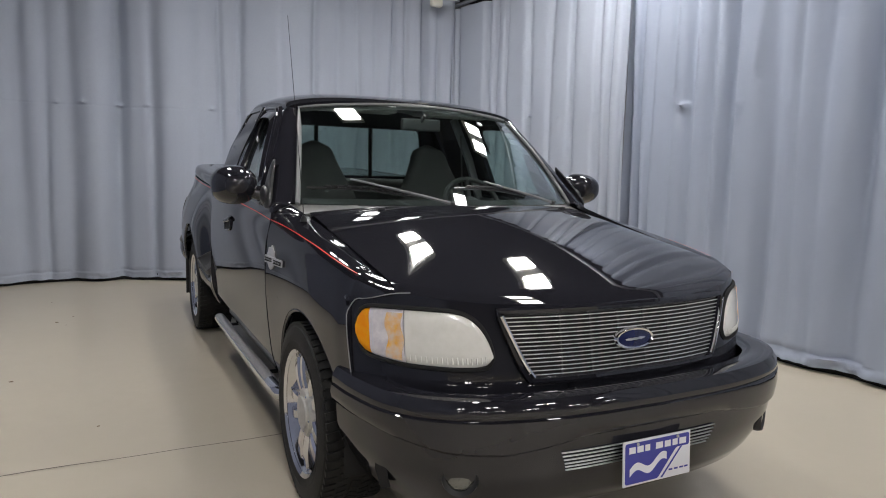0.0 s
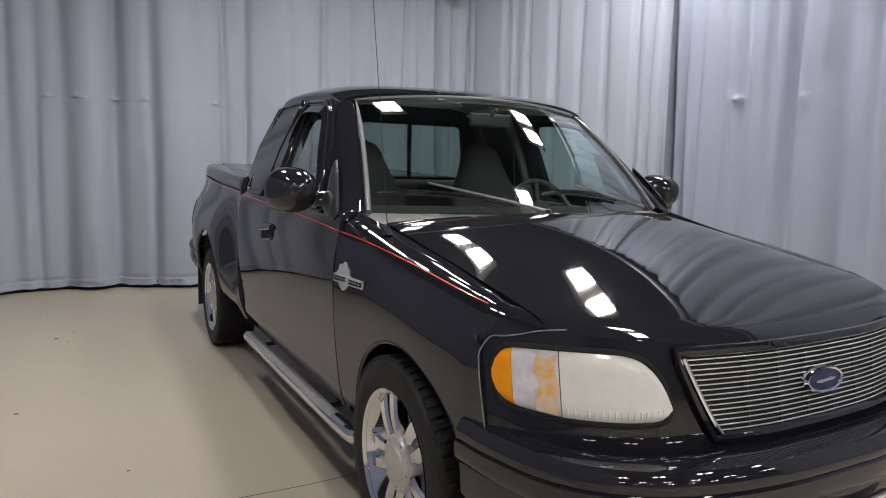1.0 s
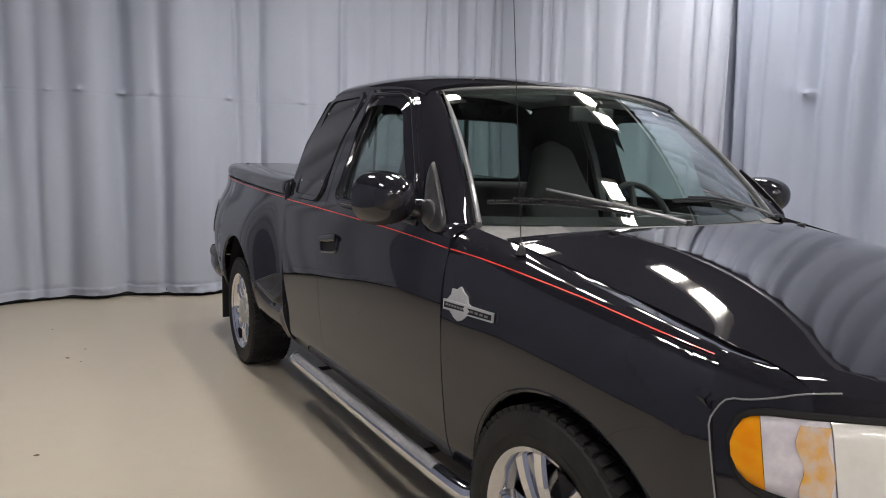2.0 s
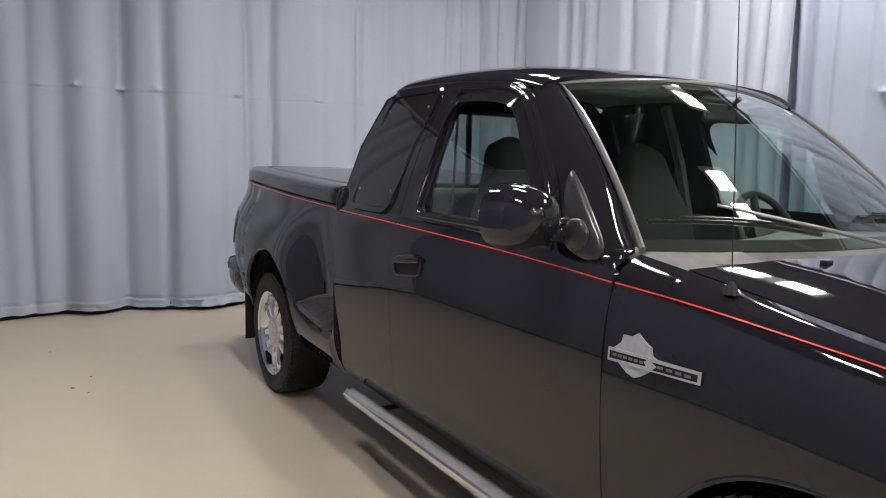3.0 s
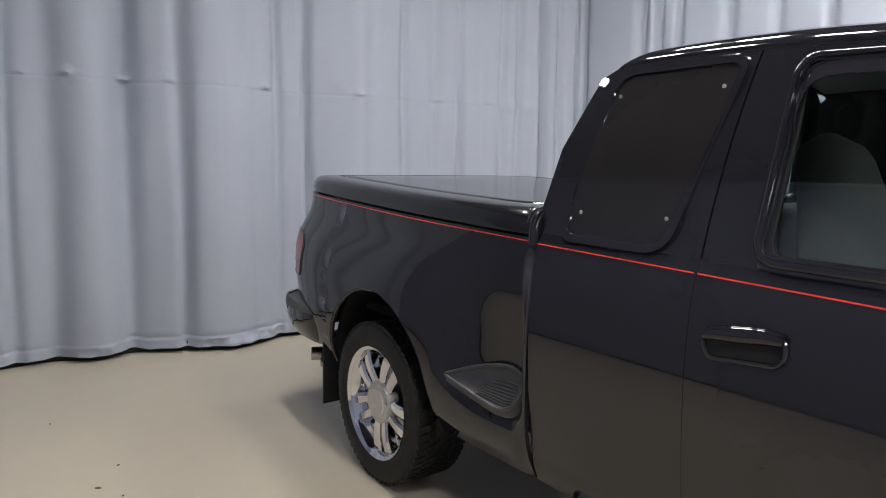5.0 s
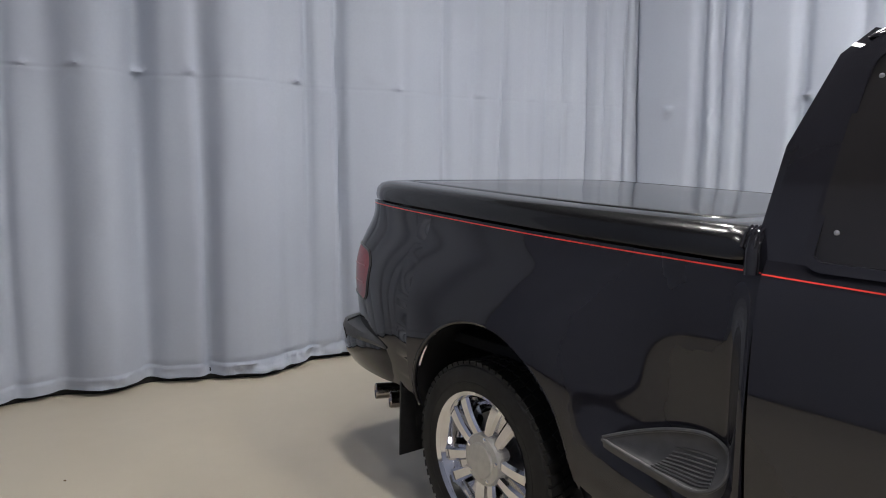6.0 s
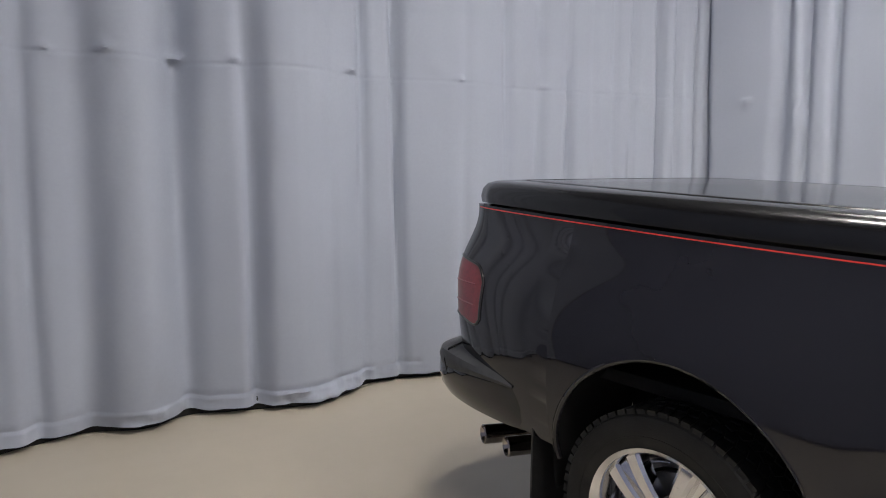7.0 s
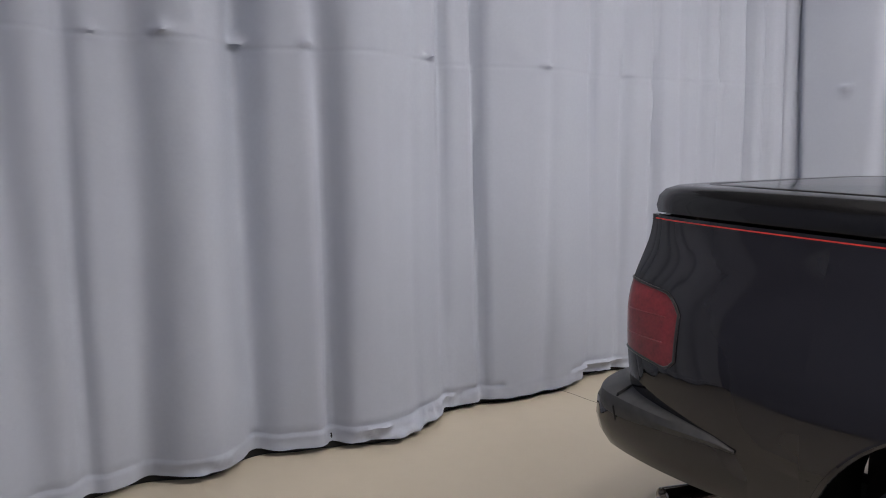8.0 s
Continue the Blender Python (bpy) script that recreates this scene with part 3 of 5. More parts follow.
        part("window_frame", plate(outline, [hole], place, (-s * 0.03, 0, 0), LEVELS), PAINT, back, "gloss black rear door frame")
        ob = part("quarter_glass", plate(pane, [], lambda y, z: place(y, z, 0.002), (s * 0.004, 0, 0), LEVELS), SMOKE, back, "dark tinted quarter window")
        ob.visible_shadow = False
        part("window_seal", ribbon(pane, place, 0.03, 0.014), PAINT, back, "gloss black raised window edge")
        for y, z in ((2.36, 1.35), (2.04, 1.35), (2.35, 1.72), (1.985, 1.72)):
            part("glass_stud", lathe([(0, 0), (0.001, 0.007), (0.003, 0.005), (0.004, 0)], 10), DULL_ALLOY, back, m=Matrix.Translation(place(y, z, 0.006)) @ Matrix.Rotation(0 if s > 0 else math.pi, 4, "Z"))
        # A-pillar between door frame and windshield
        rows = []
        for v in np.linspace(0, 0.965, 16):
            a = np.array(screen(s, v))
            zz = a[2]
            yy = float(np.interp(zz, (1.22, 1.33, 1.455, 1.57, 1.655, 1.725, 1.80), (0.72, 0.865, 1.004, 1.135, 1.225, 1.278, 1.33)))
            b = np.array((s * (green_w(zz) + 0.001), yy, zz))
            rows.append([tuple(a + (b - a) * k + np.array((s * 0.35, -0.9, 0.2)) * 0.03 * math.sin(math.pi * k)) for k in np.linspace(0, 1, 8)])
        part("a_pillar", thick(grid(rows), 0.012), PAINT, truck, "gloss black windshield pillar")
        edge = profile(side_fender, 0.688, 90)
        edge = even(edge[edge[:, 1] > 1.165], 8)
        feet = rows[0][::-1]
        rows = []
        for (w, z), foot in zip(edge, feet):
            p, q = np.array((s * (w - 0.003), 0.68, z - 0.002)), np.array(foot)
            rows.append([tuple(p + (q - p) * k + np.array((s * 0.006, 0, 0.008)) * math.sin(math.pi * k)) for k in np.linspace(0, 1.06, 7)])
        part("pillar_foot", thick(grid(rows), 0.006), PAINT, truck, "gloss black panel joining fender and pillar")
        part("glass_moulding", tube([screen(s * 0.985, v, 0.006) for v in np.linspace(-0.01, 0.955, 16)], np.concatenate([np.full(12, 0.02), (0.018, 0.015, 0.011, 0.006)]), 8, flat=0.5), MOULDING, truck, "grey rubber windshield moulding")
        # bed side
        lo = lambda y: arch_z(y, *REAR_ARCH, 0.40 if y < 3.5 else float(np.interp(y, (4.0, 4.18, 4.26, 4.36, 4.63), (0.535, 0.545, 0.62, 0.70, 0.735))))
        bed = part("bed_side", skin(side_bed, list(np.linspace(2.521, 2.70, 18)) + list(np.linspace(2.72, 3.06, 12)) + [y for y in arch_stations(3.072, 4.63, REAR_ARCH[0], REAR_ARCH[2])[4:-6]] + list(np.linspace(4.08, 4.63, 44)), s, lo, nv=56, fix=bed_shift), PAINT, truck, "gloss black flared bed side with step")
        pin(side_bed, 2.523, 4.61, s, bed, bed_shift)
        rim_of_arch(side_bed, REAR_ARCH, 3.07, 3.99, s, bed)
        def dish(k, v, lift=0.0):
            """A teardrop bowl: k from its point to its round front end, v from the lower to the upper rim."""
            y = 2.925 - 0.36 * k
            low_x, low_z = 1.046 - 0.03 * k, 0.69 - 0.072 * k ** 0.85
            top_x, top_z = 1.046 - 0.115 * k ** 0.7, 0.694 + 0.08 * math.sin(0.5 * math.pi * min(1, k * 1.25))
            end = 1 if k < 0.72 else math.sqrt(max(0.0, 1 - ((k - 0.72) / 0.281) ** 2))
            m = 0.55 + (v - 0.55) * end
            deep = 0.036 * min(1, 2.2 * k) * end * max(0.0, math.sin(math.pi * min(max(v, 0), 1))) ** 0.5 - lift
            return (s * (low_x + (top_x - low_x) * m - 0.5 * deep), y, low_z + (top_z - low_z) * m - 0.85 * deep)
        rows = []
        for k in np.linspace(0.0, 0.999, 34):
            row = [dish(k, v) for v in (0, 0.02, 0.05, 0.1, 0.2, 0.35, 0.5, 0.65, 0.8, 0.9, 0.95, 0.98, 1)]
            a, b = row[0], row[-1]
            rows.append([(s * 0.93, a[1], a[2] - 0.06), (a[0] - s * 0.006, a[1], a[2] - 0.025)] + row + [(b[0] - s * 0.012, b[1], b[2] + 0.002), (s * 0.84, b[1], b[2] - 0.012)])
        pad = part("step_pad", grid(rows), STEP_PAD, bed, "grey ribbed plastic step pad", angle=50)
        for q in range(8):
            v = 0.2 + 0.08 * q
            part("rib", tube([dish(k, v, 0.003) for k in np.linspace(0.42 + 0.02 * q, 0.88, 8)], 0.0038, 6), STEP_PAD, bed)
        rim = [dish(k, 0.0, 0.002) for k in np.linspace(0.0, 0.995, 24)] + [dish(k, 1.0, 0.002) for k in np.linspace(0.99, 0.0, 24)]
        part("pad_rim", tube(curve(rim, 70), 0.0065, 8), STEP_PAD, bed, "rounded rim of the step pad")
        # tail light on the rear corner
        rows = []
        def lens(y, z, off):
            yy = min(y, 4.628)
            return (s * (width_at(side_bed, yy, z) + off - max(0, y - 4.628) * 2.0), bed_shift(y, z), z)
        for y in np.linspace(4.39, 4.65, 14):
            k = (y - 4.39) / 0.26
            lo_z, hi_z = 0.872 + 0.03 * k + 0.035 * max(0, 1 - 5 * k) ** 2, 1.10 + 0.035 * k - 0.05 * max(0, 1 - 3.5 * k) ** 2
            rows.append([lens(y, z, 0.003) for z in np.linspace(lo_z, hi_z, 10)])
        tail = part("tail_light", thick(grid(rows), 0.02), RED_LENS, truck, "dark red tail light")
        for z in (0.955, 1.035):
            part("lens_rib", tube([lens(y, z, 0.004) for y in np.linspace(4.44, 4.645, 8)], 0.003, 6), RED_LENS, tail)
        part("lens_rim", tube([r[0] for r in rows[::-1]] + rows[0][1:-1] + [r[-1] for r in rows], 0.0045, 8), SMOKED_RIM, tail, "smoked edge of the tail light")
        # Black crescent laid on the bed side for the gap shadow under the step.
        shadow_ring = [(2.865, 0.662), (2.80, 0.640), (2.74, 0.602), (2.70, 0.566), (2.76, 0.588), (2.82, 0.622)]
        part("step_shadow", plate(rounded(shadow_ring, 0.02), [], lambda y, z: Vector((s * (width_at(side_bed, y, z) + 0.002), y, z)), (s * 0.002, 0, 0)), LINER, bed, "dark crescent of painted shadow below the step")
        part("fuel_door", block((0.004, 0.15, 0.15), (s * 1.0, 3.95, 1.06), 0.002), PAINT, bed) if s > 0 else None


def build_cab():
    rows = []
    for y in np.concatenate([np.linspace(1.235, 2.33, 20), (2.36, 2.385, 2.402, 2.412)]):
        z0 = roof_edge(y)
        w = green_w(z0)
        h = float(np.interp(y, (1.2, 1.3, 1.6, 2.0, 2.33, 2.36, 2.385, 2.402, 2.412), (0.07, 0.08, 0.093, 0.096, 0.091, 0.085, 0.072, 0.054, 0.03)))
        row = []
        for a in np.linspace(0, math.pi, 41):
            c, q = math.cos(a), math.sin(a)
            x = -w * math.copysign(abs(c) ** 0.62, c)
            bow = 0.10 * (1 - (x / 0.72) ** 2) * max(0, 1 - (y - 1.235) / 0.5)
            row.append((x, y - bow, z0 + h * abs(q) ** 0.95))
        rows.append(row)
    part("roof", thick(grid(rows), 0.015), PAINT, truck, "gloss black cab roof")
    # rear wall of the cab with sliding window
    def back(x, z):
        return Vector((x, float(np.interp(z, (0.5, 1.33, 1.42, 1.57, 1.71, 1.795, 1.9), (2.49, 2.515, 2.512, 2.498, 2.465, 2.428, 2.40))), z))
    outline = [(-0.93, 0.45), (0.93, 0.45), (0.95, 1.2), (green_w(1.33), 1.33), (green_w(1.55), 1.55), (green_w(1.78), 1.78), (0.6, 1.86), (0.0, 1.885), (-0.6, 1.86), (-green_w(1.78), 1.78), (-green_w(1.55), 1.55), (-green_w(1.33), 1.33), (-0.95, 1.2)]
    hole = rounded([(-0.70, 1.37), (0.70, 1.37), (0.63, 1.74), (-0.63, 1.74)], 0.06)
    wall = part("cab_back", plate(outline, [hole], back, 0.03), PAINT, truck, "gloss black rear cab wall")
    ob = part("rear_glass", plate(rounded([(-0.71, 1.36), (0.71, 1.36), (0.64, 1.75), (-0.64, 1.75)], 0.06), [], back, 0.004), REAR_TINT, wall, "tinted sliding rear window glass")
    ob.visible_shadow = False
    for x in (-0.22, 0.22):
        part("slider_bar", block((0.03, 0.02, 0.39), (x, 2.49, 1.555), 0.004), LINER, wall)
    # windshield
    bm = grid([[screen(u, v) for u in np.linspace(-0.985, 0.985, 33)] for v in np.linspace(0.0, 0.985, 18)])
    glass = part("windshield", thick(bm, 0.005), GLASS, truck, "clear curved windshield")
    glass.visible_shadow = False
    part("top_moulding", tube([screen(u, 0.99, 0.004) for u in np.linspace(-0.99, 0.99, 30)], 0.011, 8, flat=0.6), MOULDING, truck, "grey rubber windshield top moulding")
    bm = grid([[screen(u, v, -0.008) for u in np.linspace(-0.98, 0.98, 25)] for v in (0.93, 0.985)])
    part("shade_band", bm, LINER, truck, "black windshield top band")
    bm = grid([[screen(u, v, -0.008) for u in np.linspace(-0.98, 0.98, 25)] for v in (0.0, 0.05)])
    part("lower_band", bm, LINER, truck, "black windshield lower band")
    sticker = grid([[screen(u, v, 0.004) for u in (0.53, 0.57)] for v in (0.80, 0.84)])
    part("sticker", sticker, WHITE, truck, "small white windshield sticker")
    # antenna on the kerb-side fender
    ant = part("antenna", tube([(-0.885, 0.368, 1.19), (-0.918, 0.366, 1.6), (-0.957, 0.362, 2.06)], (0.0018, 0.0014, 0.001), 6), LINER, truck, "thin black whip antenna")
    part("antenna_base", lathe([(0, 0), (0, 0.018), (0.02, 0.012), (0.03, 0.005), (0.03, 0)], 14, "z"), PLASTIC, ant, m=Matrix.Translation((-0.885, 0.368, 1.172)))
    # inner shell that closes the gaps between panels
    for s in SIDES:
        bm = skin(side_cab, np.linspace(0.5, 2.5, 14), s, t=0, inset=0.045)
        part("inner_shell", bm, LINER, truck)
        bm = skin(side_fender, np.linspace(0.515, 0.70, 4), s, high=lambda y: stripe_z(y) - 0.08, t=0, inset=0.05)
        part("inner_shell", bm, LINER, truck)


def build_cabin():
    part("cabin_floor", block((1.8, 2.1, 0.06), (0, 1.5, 0.5), 0.01), LINER, truck)
    part("firewall", block((1.7, 0.05, 0.7), (0, 0.62, 0.85), 0.01), LINER, truck)
    rows = []
    for x in np.linspace(-0.84, 0.84, 25):
        b = glass_base(x)
        hump = 0.03 * math.exp(-((x - 0.36) / 0.2) ** 2)
        rows.append([(x, b + 0.02, 1.225), (x, b + 0.2, 1.215 + hump * 0.4), (x, max(0.98, b + 0.35) - 0.02, 1.205 + hump), (x, 1.0, 1.16 + hump), (x, 1.0, 0.95), (x, 0.92, 0.8)])
    part("dashboard", thick(grid(rows), 0.01), TRIM, truck, "dark grey dashboard")
    rows = [[(x, y, roof_edge(y) + 0.06 - 0.05 * (abs(x) / 0.66) ** 3) for x in np.linspace(-0.66, 0.66, 13)] for y in np.linspace(1.28, 2.42, 7)]
    part("headliner", grid(rows), HEADLINER, truck, "grey cloth headliner")
    # steering wheel
    wheel = part("steering_wheel", lathe([(0.016 * math.cos(a), 0.19 + 0.016 * math.sin(a)) for a in np.linspace(0, 2 * math.pi, 11)], 40, "z"), PLASTIC, truck, "dark steering wheel", m=pose(0.38, 1.08, 1.20, 62, 0, 0))
    for a in (90, 215, 325):
        c, q = math.cos(radians(a)), math.sin(radians(a))
        part("spoke", tube([(0.05 * c, 0.05 * q, -0.03), (0.185 * c, 0.185 * q, 0)], 0.016, 8), PLASTIC, wheel)
    part("horn_pad", lathe([(-0.06, 0), (-0.06, 0.06), (-0.01, 0.075), (0.01, 0.05), (0.014, 0)], 24, "z"), PLASTIC, wheel)
    part("column", tube([(0.38, 1.06, 1.18), (0.38, 0.8, 1.05)], 0.05, 12), TRIM, truck)
    # seats
    def cushion(size, at, tilt, bevel=0.06):
        bm = block(size, (0, 0, 0), bevel, 4)
        bm.transform(Matrix.Translation(at) @ Matrix.Rotation(radians(tilt), 4, "X"))
        return bm
    for x in (-0.42, 0.42):
        seat = part("front_seat", cushion((0.54, 0.55, 0.18), (x, 1.42, 0.86), 5), CLOTH, truck, "dark cloth front seat")
        rows = []
        for k in np.linspace(0, 1, 18):
            half = 0.255 if k < 0.5 else 0.255 - 0.125 * ((k - 0.5) / 0.35) ** 0.8 if k < 0.85 else 0.13 * math.sqrt(max(0.001, 1 - ((k - 0.85) / 0.152) ** 2))
            deep = 0.085 if k < 0.85 else 0.085 * math.sqrt(max(0.01, 1 - ((k - 0.85) / 0.152) ** 2))
            z, y = 0.92 + 0.68 * k, 1.66 + 0.20 * k
            rows.append([(x + half * math.copysign(abs(math.cos(a)) ** 0.6, math.cos(a)), y + deep * math.copysign(abs(math.sin(a)) ** 0.7, math.sin(a)), z) for a in np.linspace(0, 2 * math.pi, 24, endpoint=False)])
        part("backrest", grid(rows, True, caps=True), CLOTH, seat)
    part("centre_console", cushion((0.24, 0.5, 0.3), (0, 1.45, 0.85), 0, 0.03), TRIM, truck)
    bench = part("rear_bench", cushion((1.5, 0.35, 0.16), (0, 2.2, 0.85), 0), CLOTH, truck, "dark cloth rear bench")
    part("backrest", cushion((1.5, 0.12, 0.5), (0, 2.42, 1.1), -6), CLOTH, bench)
    mirror = part("rear_view_mirror", block((0.25, 0.03, 0.07), (0.0, 1.06, 1.68), 0.012, 3), PLASTIC, truck, "black interior mirror")
    part("mirror_stalk", tube([(0, 1.05, 1.70), (0, 1.0, 1.735)], 0.01, 8), PLASTIC, mirror)
    for s in SIDES:
        part("door_card", skin(side_cab, np.linspace(0.72, 1.9, 8), s, high=lambda y: belt_z(y) - 0.02, t=0.01, inset=0.075), TRIM, truck, "dark grey inner door panel")
        corner = [(0.90, 1.24), (1.07, 1.25), (1.13, 1.36), (1.16, 1.54), (1.10, 1.53)]
        part("corner_trim", plate(corner, [], lambda y, z: Vector((s * (green_w(z) - 0.045), y, z)), (-s * 0.02, 0, 0)), TRIM, truck)
        part("sun_visor", block((0.5, 0.16, 0.02), (s * 0.33, 1.30, 1.765), 0.008), HEADLINER, truck)
        part("belt_strap", tube([(s * 0.70, 1.86, 1.68), (s * 0.72, 1.86, 1.3), (s * 0.74, 1.84, 0.8)], 0.02, 8, flat=0.12), CLOTH, truck)
        part("pillar_trim", tube([(s * (green_w(z) - 0.07), 1.9, z) for z in (1.2, 1.5, 1.8)], 0.055, 10, flat=0.5), TRIM, truck)


def sweep(plan, section, bm=None):
    """plan: 2D line; section: (outward, z) pairs."""
    rows = []
    n = len(plan)
    for i in range(n):
        d = plan[min(i + 1, n - 1)] - plan[max(i - 1, 0)]
        d = d / np.linalg.norm(d)
        o = np.array((d[1], -d[0]))
        rows.append([(*(plan[i] + o * k), z) for k, z in (section(plan[i]) if callable(section) else section)])
    return grid(rows, bm=bm)


def mirror_line(half):
    """A line from the far negative side over the centre to the other side."""
    a = np.array(half)
    return np.vstack([a[::-1] * np.array((-1, 1)), a[1:]])


def build_front_bumper():
    plan = mirror_line(curve([(0, -0.955), (0.35, -0.94), (0.62, -0.885), (0.79, -0.79), (0.89, -0.66), (0.94, -0.48), (0.957, -0.325)], 30))
    def split(p):
        a = abs(p[0])
        return float(np.interp(a, (0, 0.3, 0.45, 0.58, 0.75, 0.92), (0.575, 0.57, 0.545, 0.528, 0.535, 0.575)))
    def upper(p):
        m = split(p)
        return [(-0.12, 0.675), (-0.05, 0.695), (-0.014, 0.69), (-0.002, 0.672), (0.0, 0.652), (-0.006, 0.642), (-0.006, 0.637), (0.004, 0.63), (0.006, 0.5 * (0.63 + m) + 0.01), (0.0, m + 0.012), (-0.014, m)]
    bumper = part("front_bumper", thick(sweep(plan, upper), -0.012), PAINT, truck, "gloss black front bumper")
    def lower(p):
        m = split(p)
        return [(-0.03, m - 0.003), (-0.016, m - 0.008), (-0.022, 0.48), (-0.05, 0.41), (-0.088, 0.34), (-0.125, 0.29), (-0.19, 0.27)]
    valance = part("valance", thick(sweep(plan, lower), -0.012), PAINT, bumper, "gloss black lower valance")
    def at(x, z, off=0.0):
        y = float(np.interp(abs(x), plan[29:, 0], plan[29:, 1]))
        o = float(np.interp(-z, (-0.53, -0.48, -0.41, -0.34, -0.29), (-0.026, -0.030, -0.054, -0.092, -0.13)))
        return (x, y - o - off, z)
    rows = [[at(u * (0.31 + 0.03 * v) - 0.055, 0.445 + 0.078 * v, 0.018) for u in np.linspace(-1, 1, 21)] for v in (0, 1)]
    intake = part("lower_grille", thick(grid(rows), 0.004), LINER, truck, "black lower bumper opening with bright bars")
    for i in range(6):
        v = (i + 0.5) / 6
        part("bar", tube([at(u * (0.31 + 0.03 * v) - 0.055, 0.445 + 0.078 * v, 0.024) for u in np.linspace(-1, 1, 17)], 0.0028, 6), DULL_ALLOY, intake)
    for s in SIDES:
        p = at(s * 0.70, 0.44, 0.0)
        m = Matrix.Translation((p[0] - s * 0.003, p[1] - 0.003, p[2])) @ Matrix.Rotation(s * radians(30), 4, "Z")
        fog = part("fog_light", lathe([(0.02, 0), (0.012, 0.03), (-0.006, 0.046), (-0.014, 0.05), (-0.018, 0.056), (0.0, 0.062), (0.05, 0.062)], 28, "y"), PLASTIC, truck, "round fog light in a black bezel", m=m)
        part("fog_glass", lathe([(-0.016, 0), (-0.012, 0.028), (-0.004, 0.045)], 24, "y"), FOG_GLASS, fog, "clear fog lens")
        rows = []
        for y in np.linspace(-0.62, -0.56, 4):
            x = float(np.interp(y, plan[29:, 1], plan[29:, 0]))
            k = (y + 0.62) / 0.06
            rows.append([(s * (x - 0.033 - max(0.0, 0.40 - z) * 0.3), y, z) for z in np.linspace(0.355 - 0.03 * k, 0.46 - 0.02 * k, 4)])
        part("side_vent", thick(grid(rows), 0.004), LINER, valance, "dark slot in the valance corner")
    # dealer plate, blue with white shapes
    m = Matrix.Translation((-0.02, -0.972, 0.452)) @ Matrix.Rotation(radians(-3), 4, "X")
    sign = part("dealer_plate", block((0.305, 0.006, 0.155), bevel=0.0025), WHITE, truck, "blue and white dealer plate", m=m)
    def flat(pts, y, mat, name="sign_shape"):
        bm = bmesh.new()
        bm.faces.new([bm.verts.new((a, y, b)) for a, b in pts])
        part(name, bm, mat, sign)
    flat(rounded([(-0.145, -0.070), (0.0, -0.070), (0.085, 0.026), (0.145, 0.026), (0.145, 0.070), (-0.145, 0.070)], 0.01), -0.0036, BLUE, "blue_field")
    for x0, x1 in ((-0.128, -0.10), (-0.093, -0.065), (-0.058, -0.036), (-0.01, 0.022), (0.03, 0.058), (0.066, 0.09), (0.098, 0.13)):
        flat([(x0, 0.034), (x1, 0.034), (x1, 0.056), (x0, 0.056)], -0.0042, WHITE, "white_bar")
    band = [(-0.125 + 0.165 * k, -0.032 + 0.03 * k + 0.014 * math.sin(9 * k)) for k in np.linspace(0, 1, 24)]
    flat([(a, b + 0.013) for a, b in band] + [(a, b - 0.013) for a, b in band[::-1]], -0.0042, WHITE, "white_band")
    flat([(0.012, -0.070), (0.022, -0.070), (0.112, 0.026), (0.102, 0.026)], -0.0042, BLUE, "blue_line")
    for x in (0.05, 0.075, 0.1, 0.122):
        flat([(x, -0.052), (x + 0.018, -0.052), (x + 0.018, -0.046), (x, -0.046)], -0.0042, BLUE, "blue_bar")
    for x in (-0.09, 0.09):
        part("screw", lathe([(-0.009, 0), (-0.008, 0.004), (-0.004, 0.006)], 10, "y"), DULL_ALLOY, sign, m=Matrix.Translation((x, 0, 0.063)))


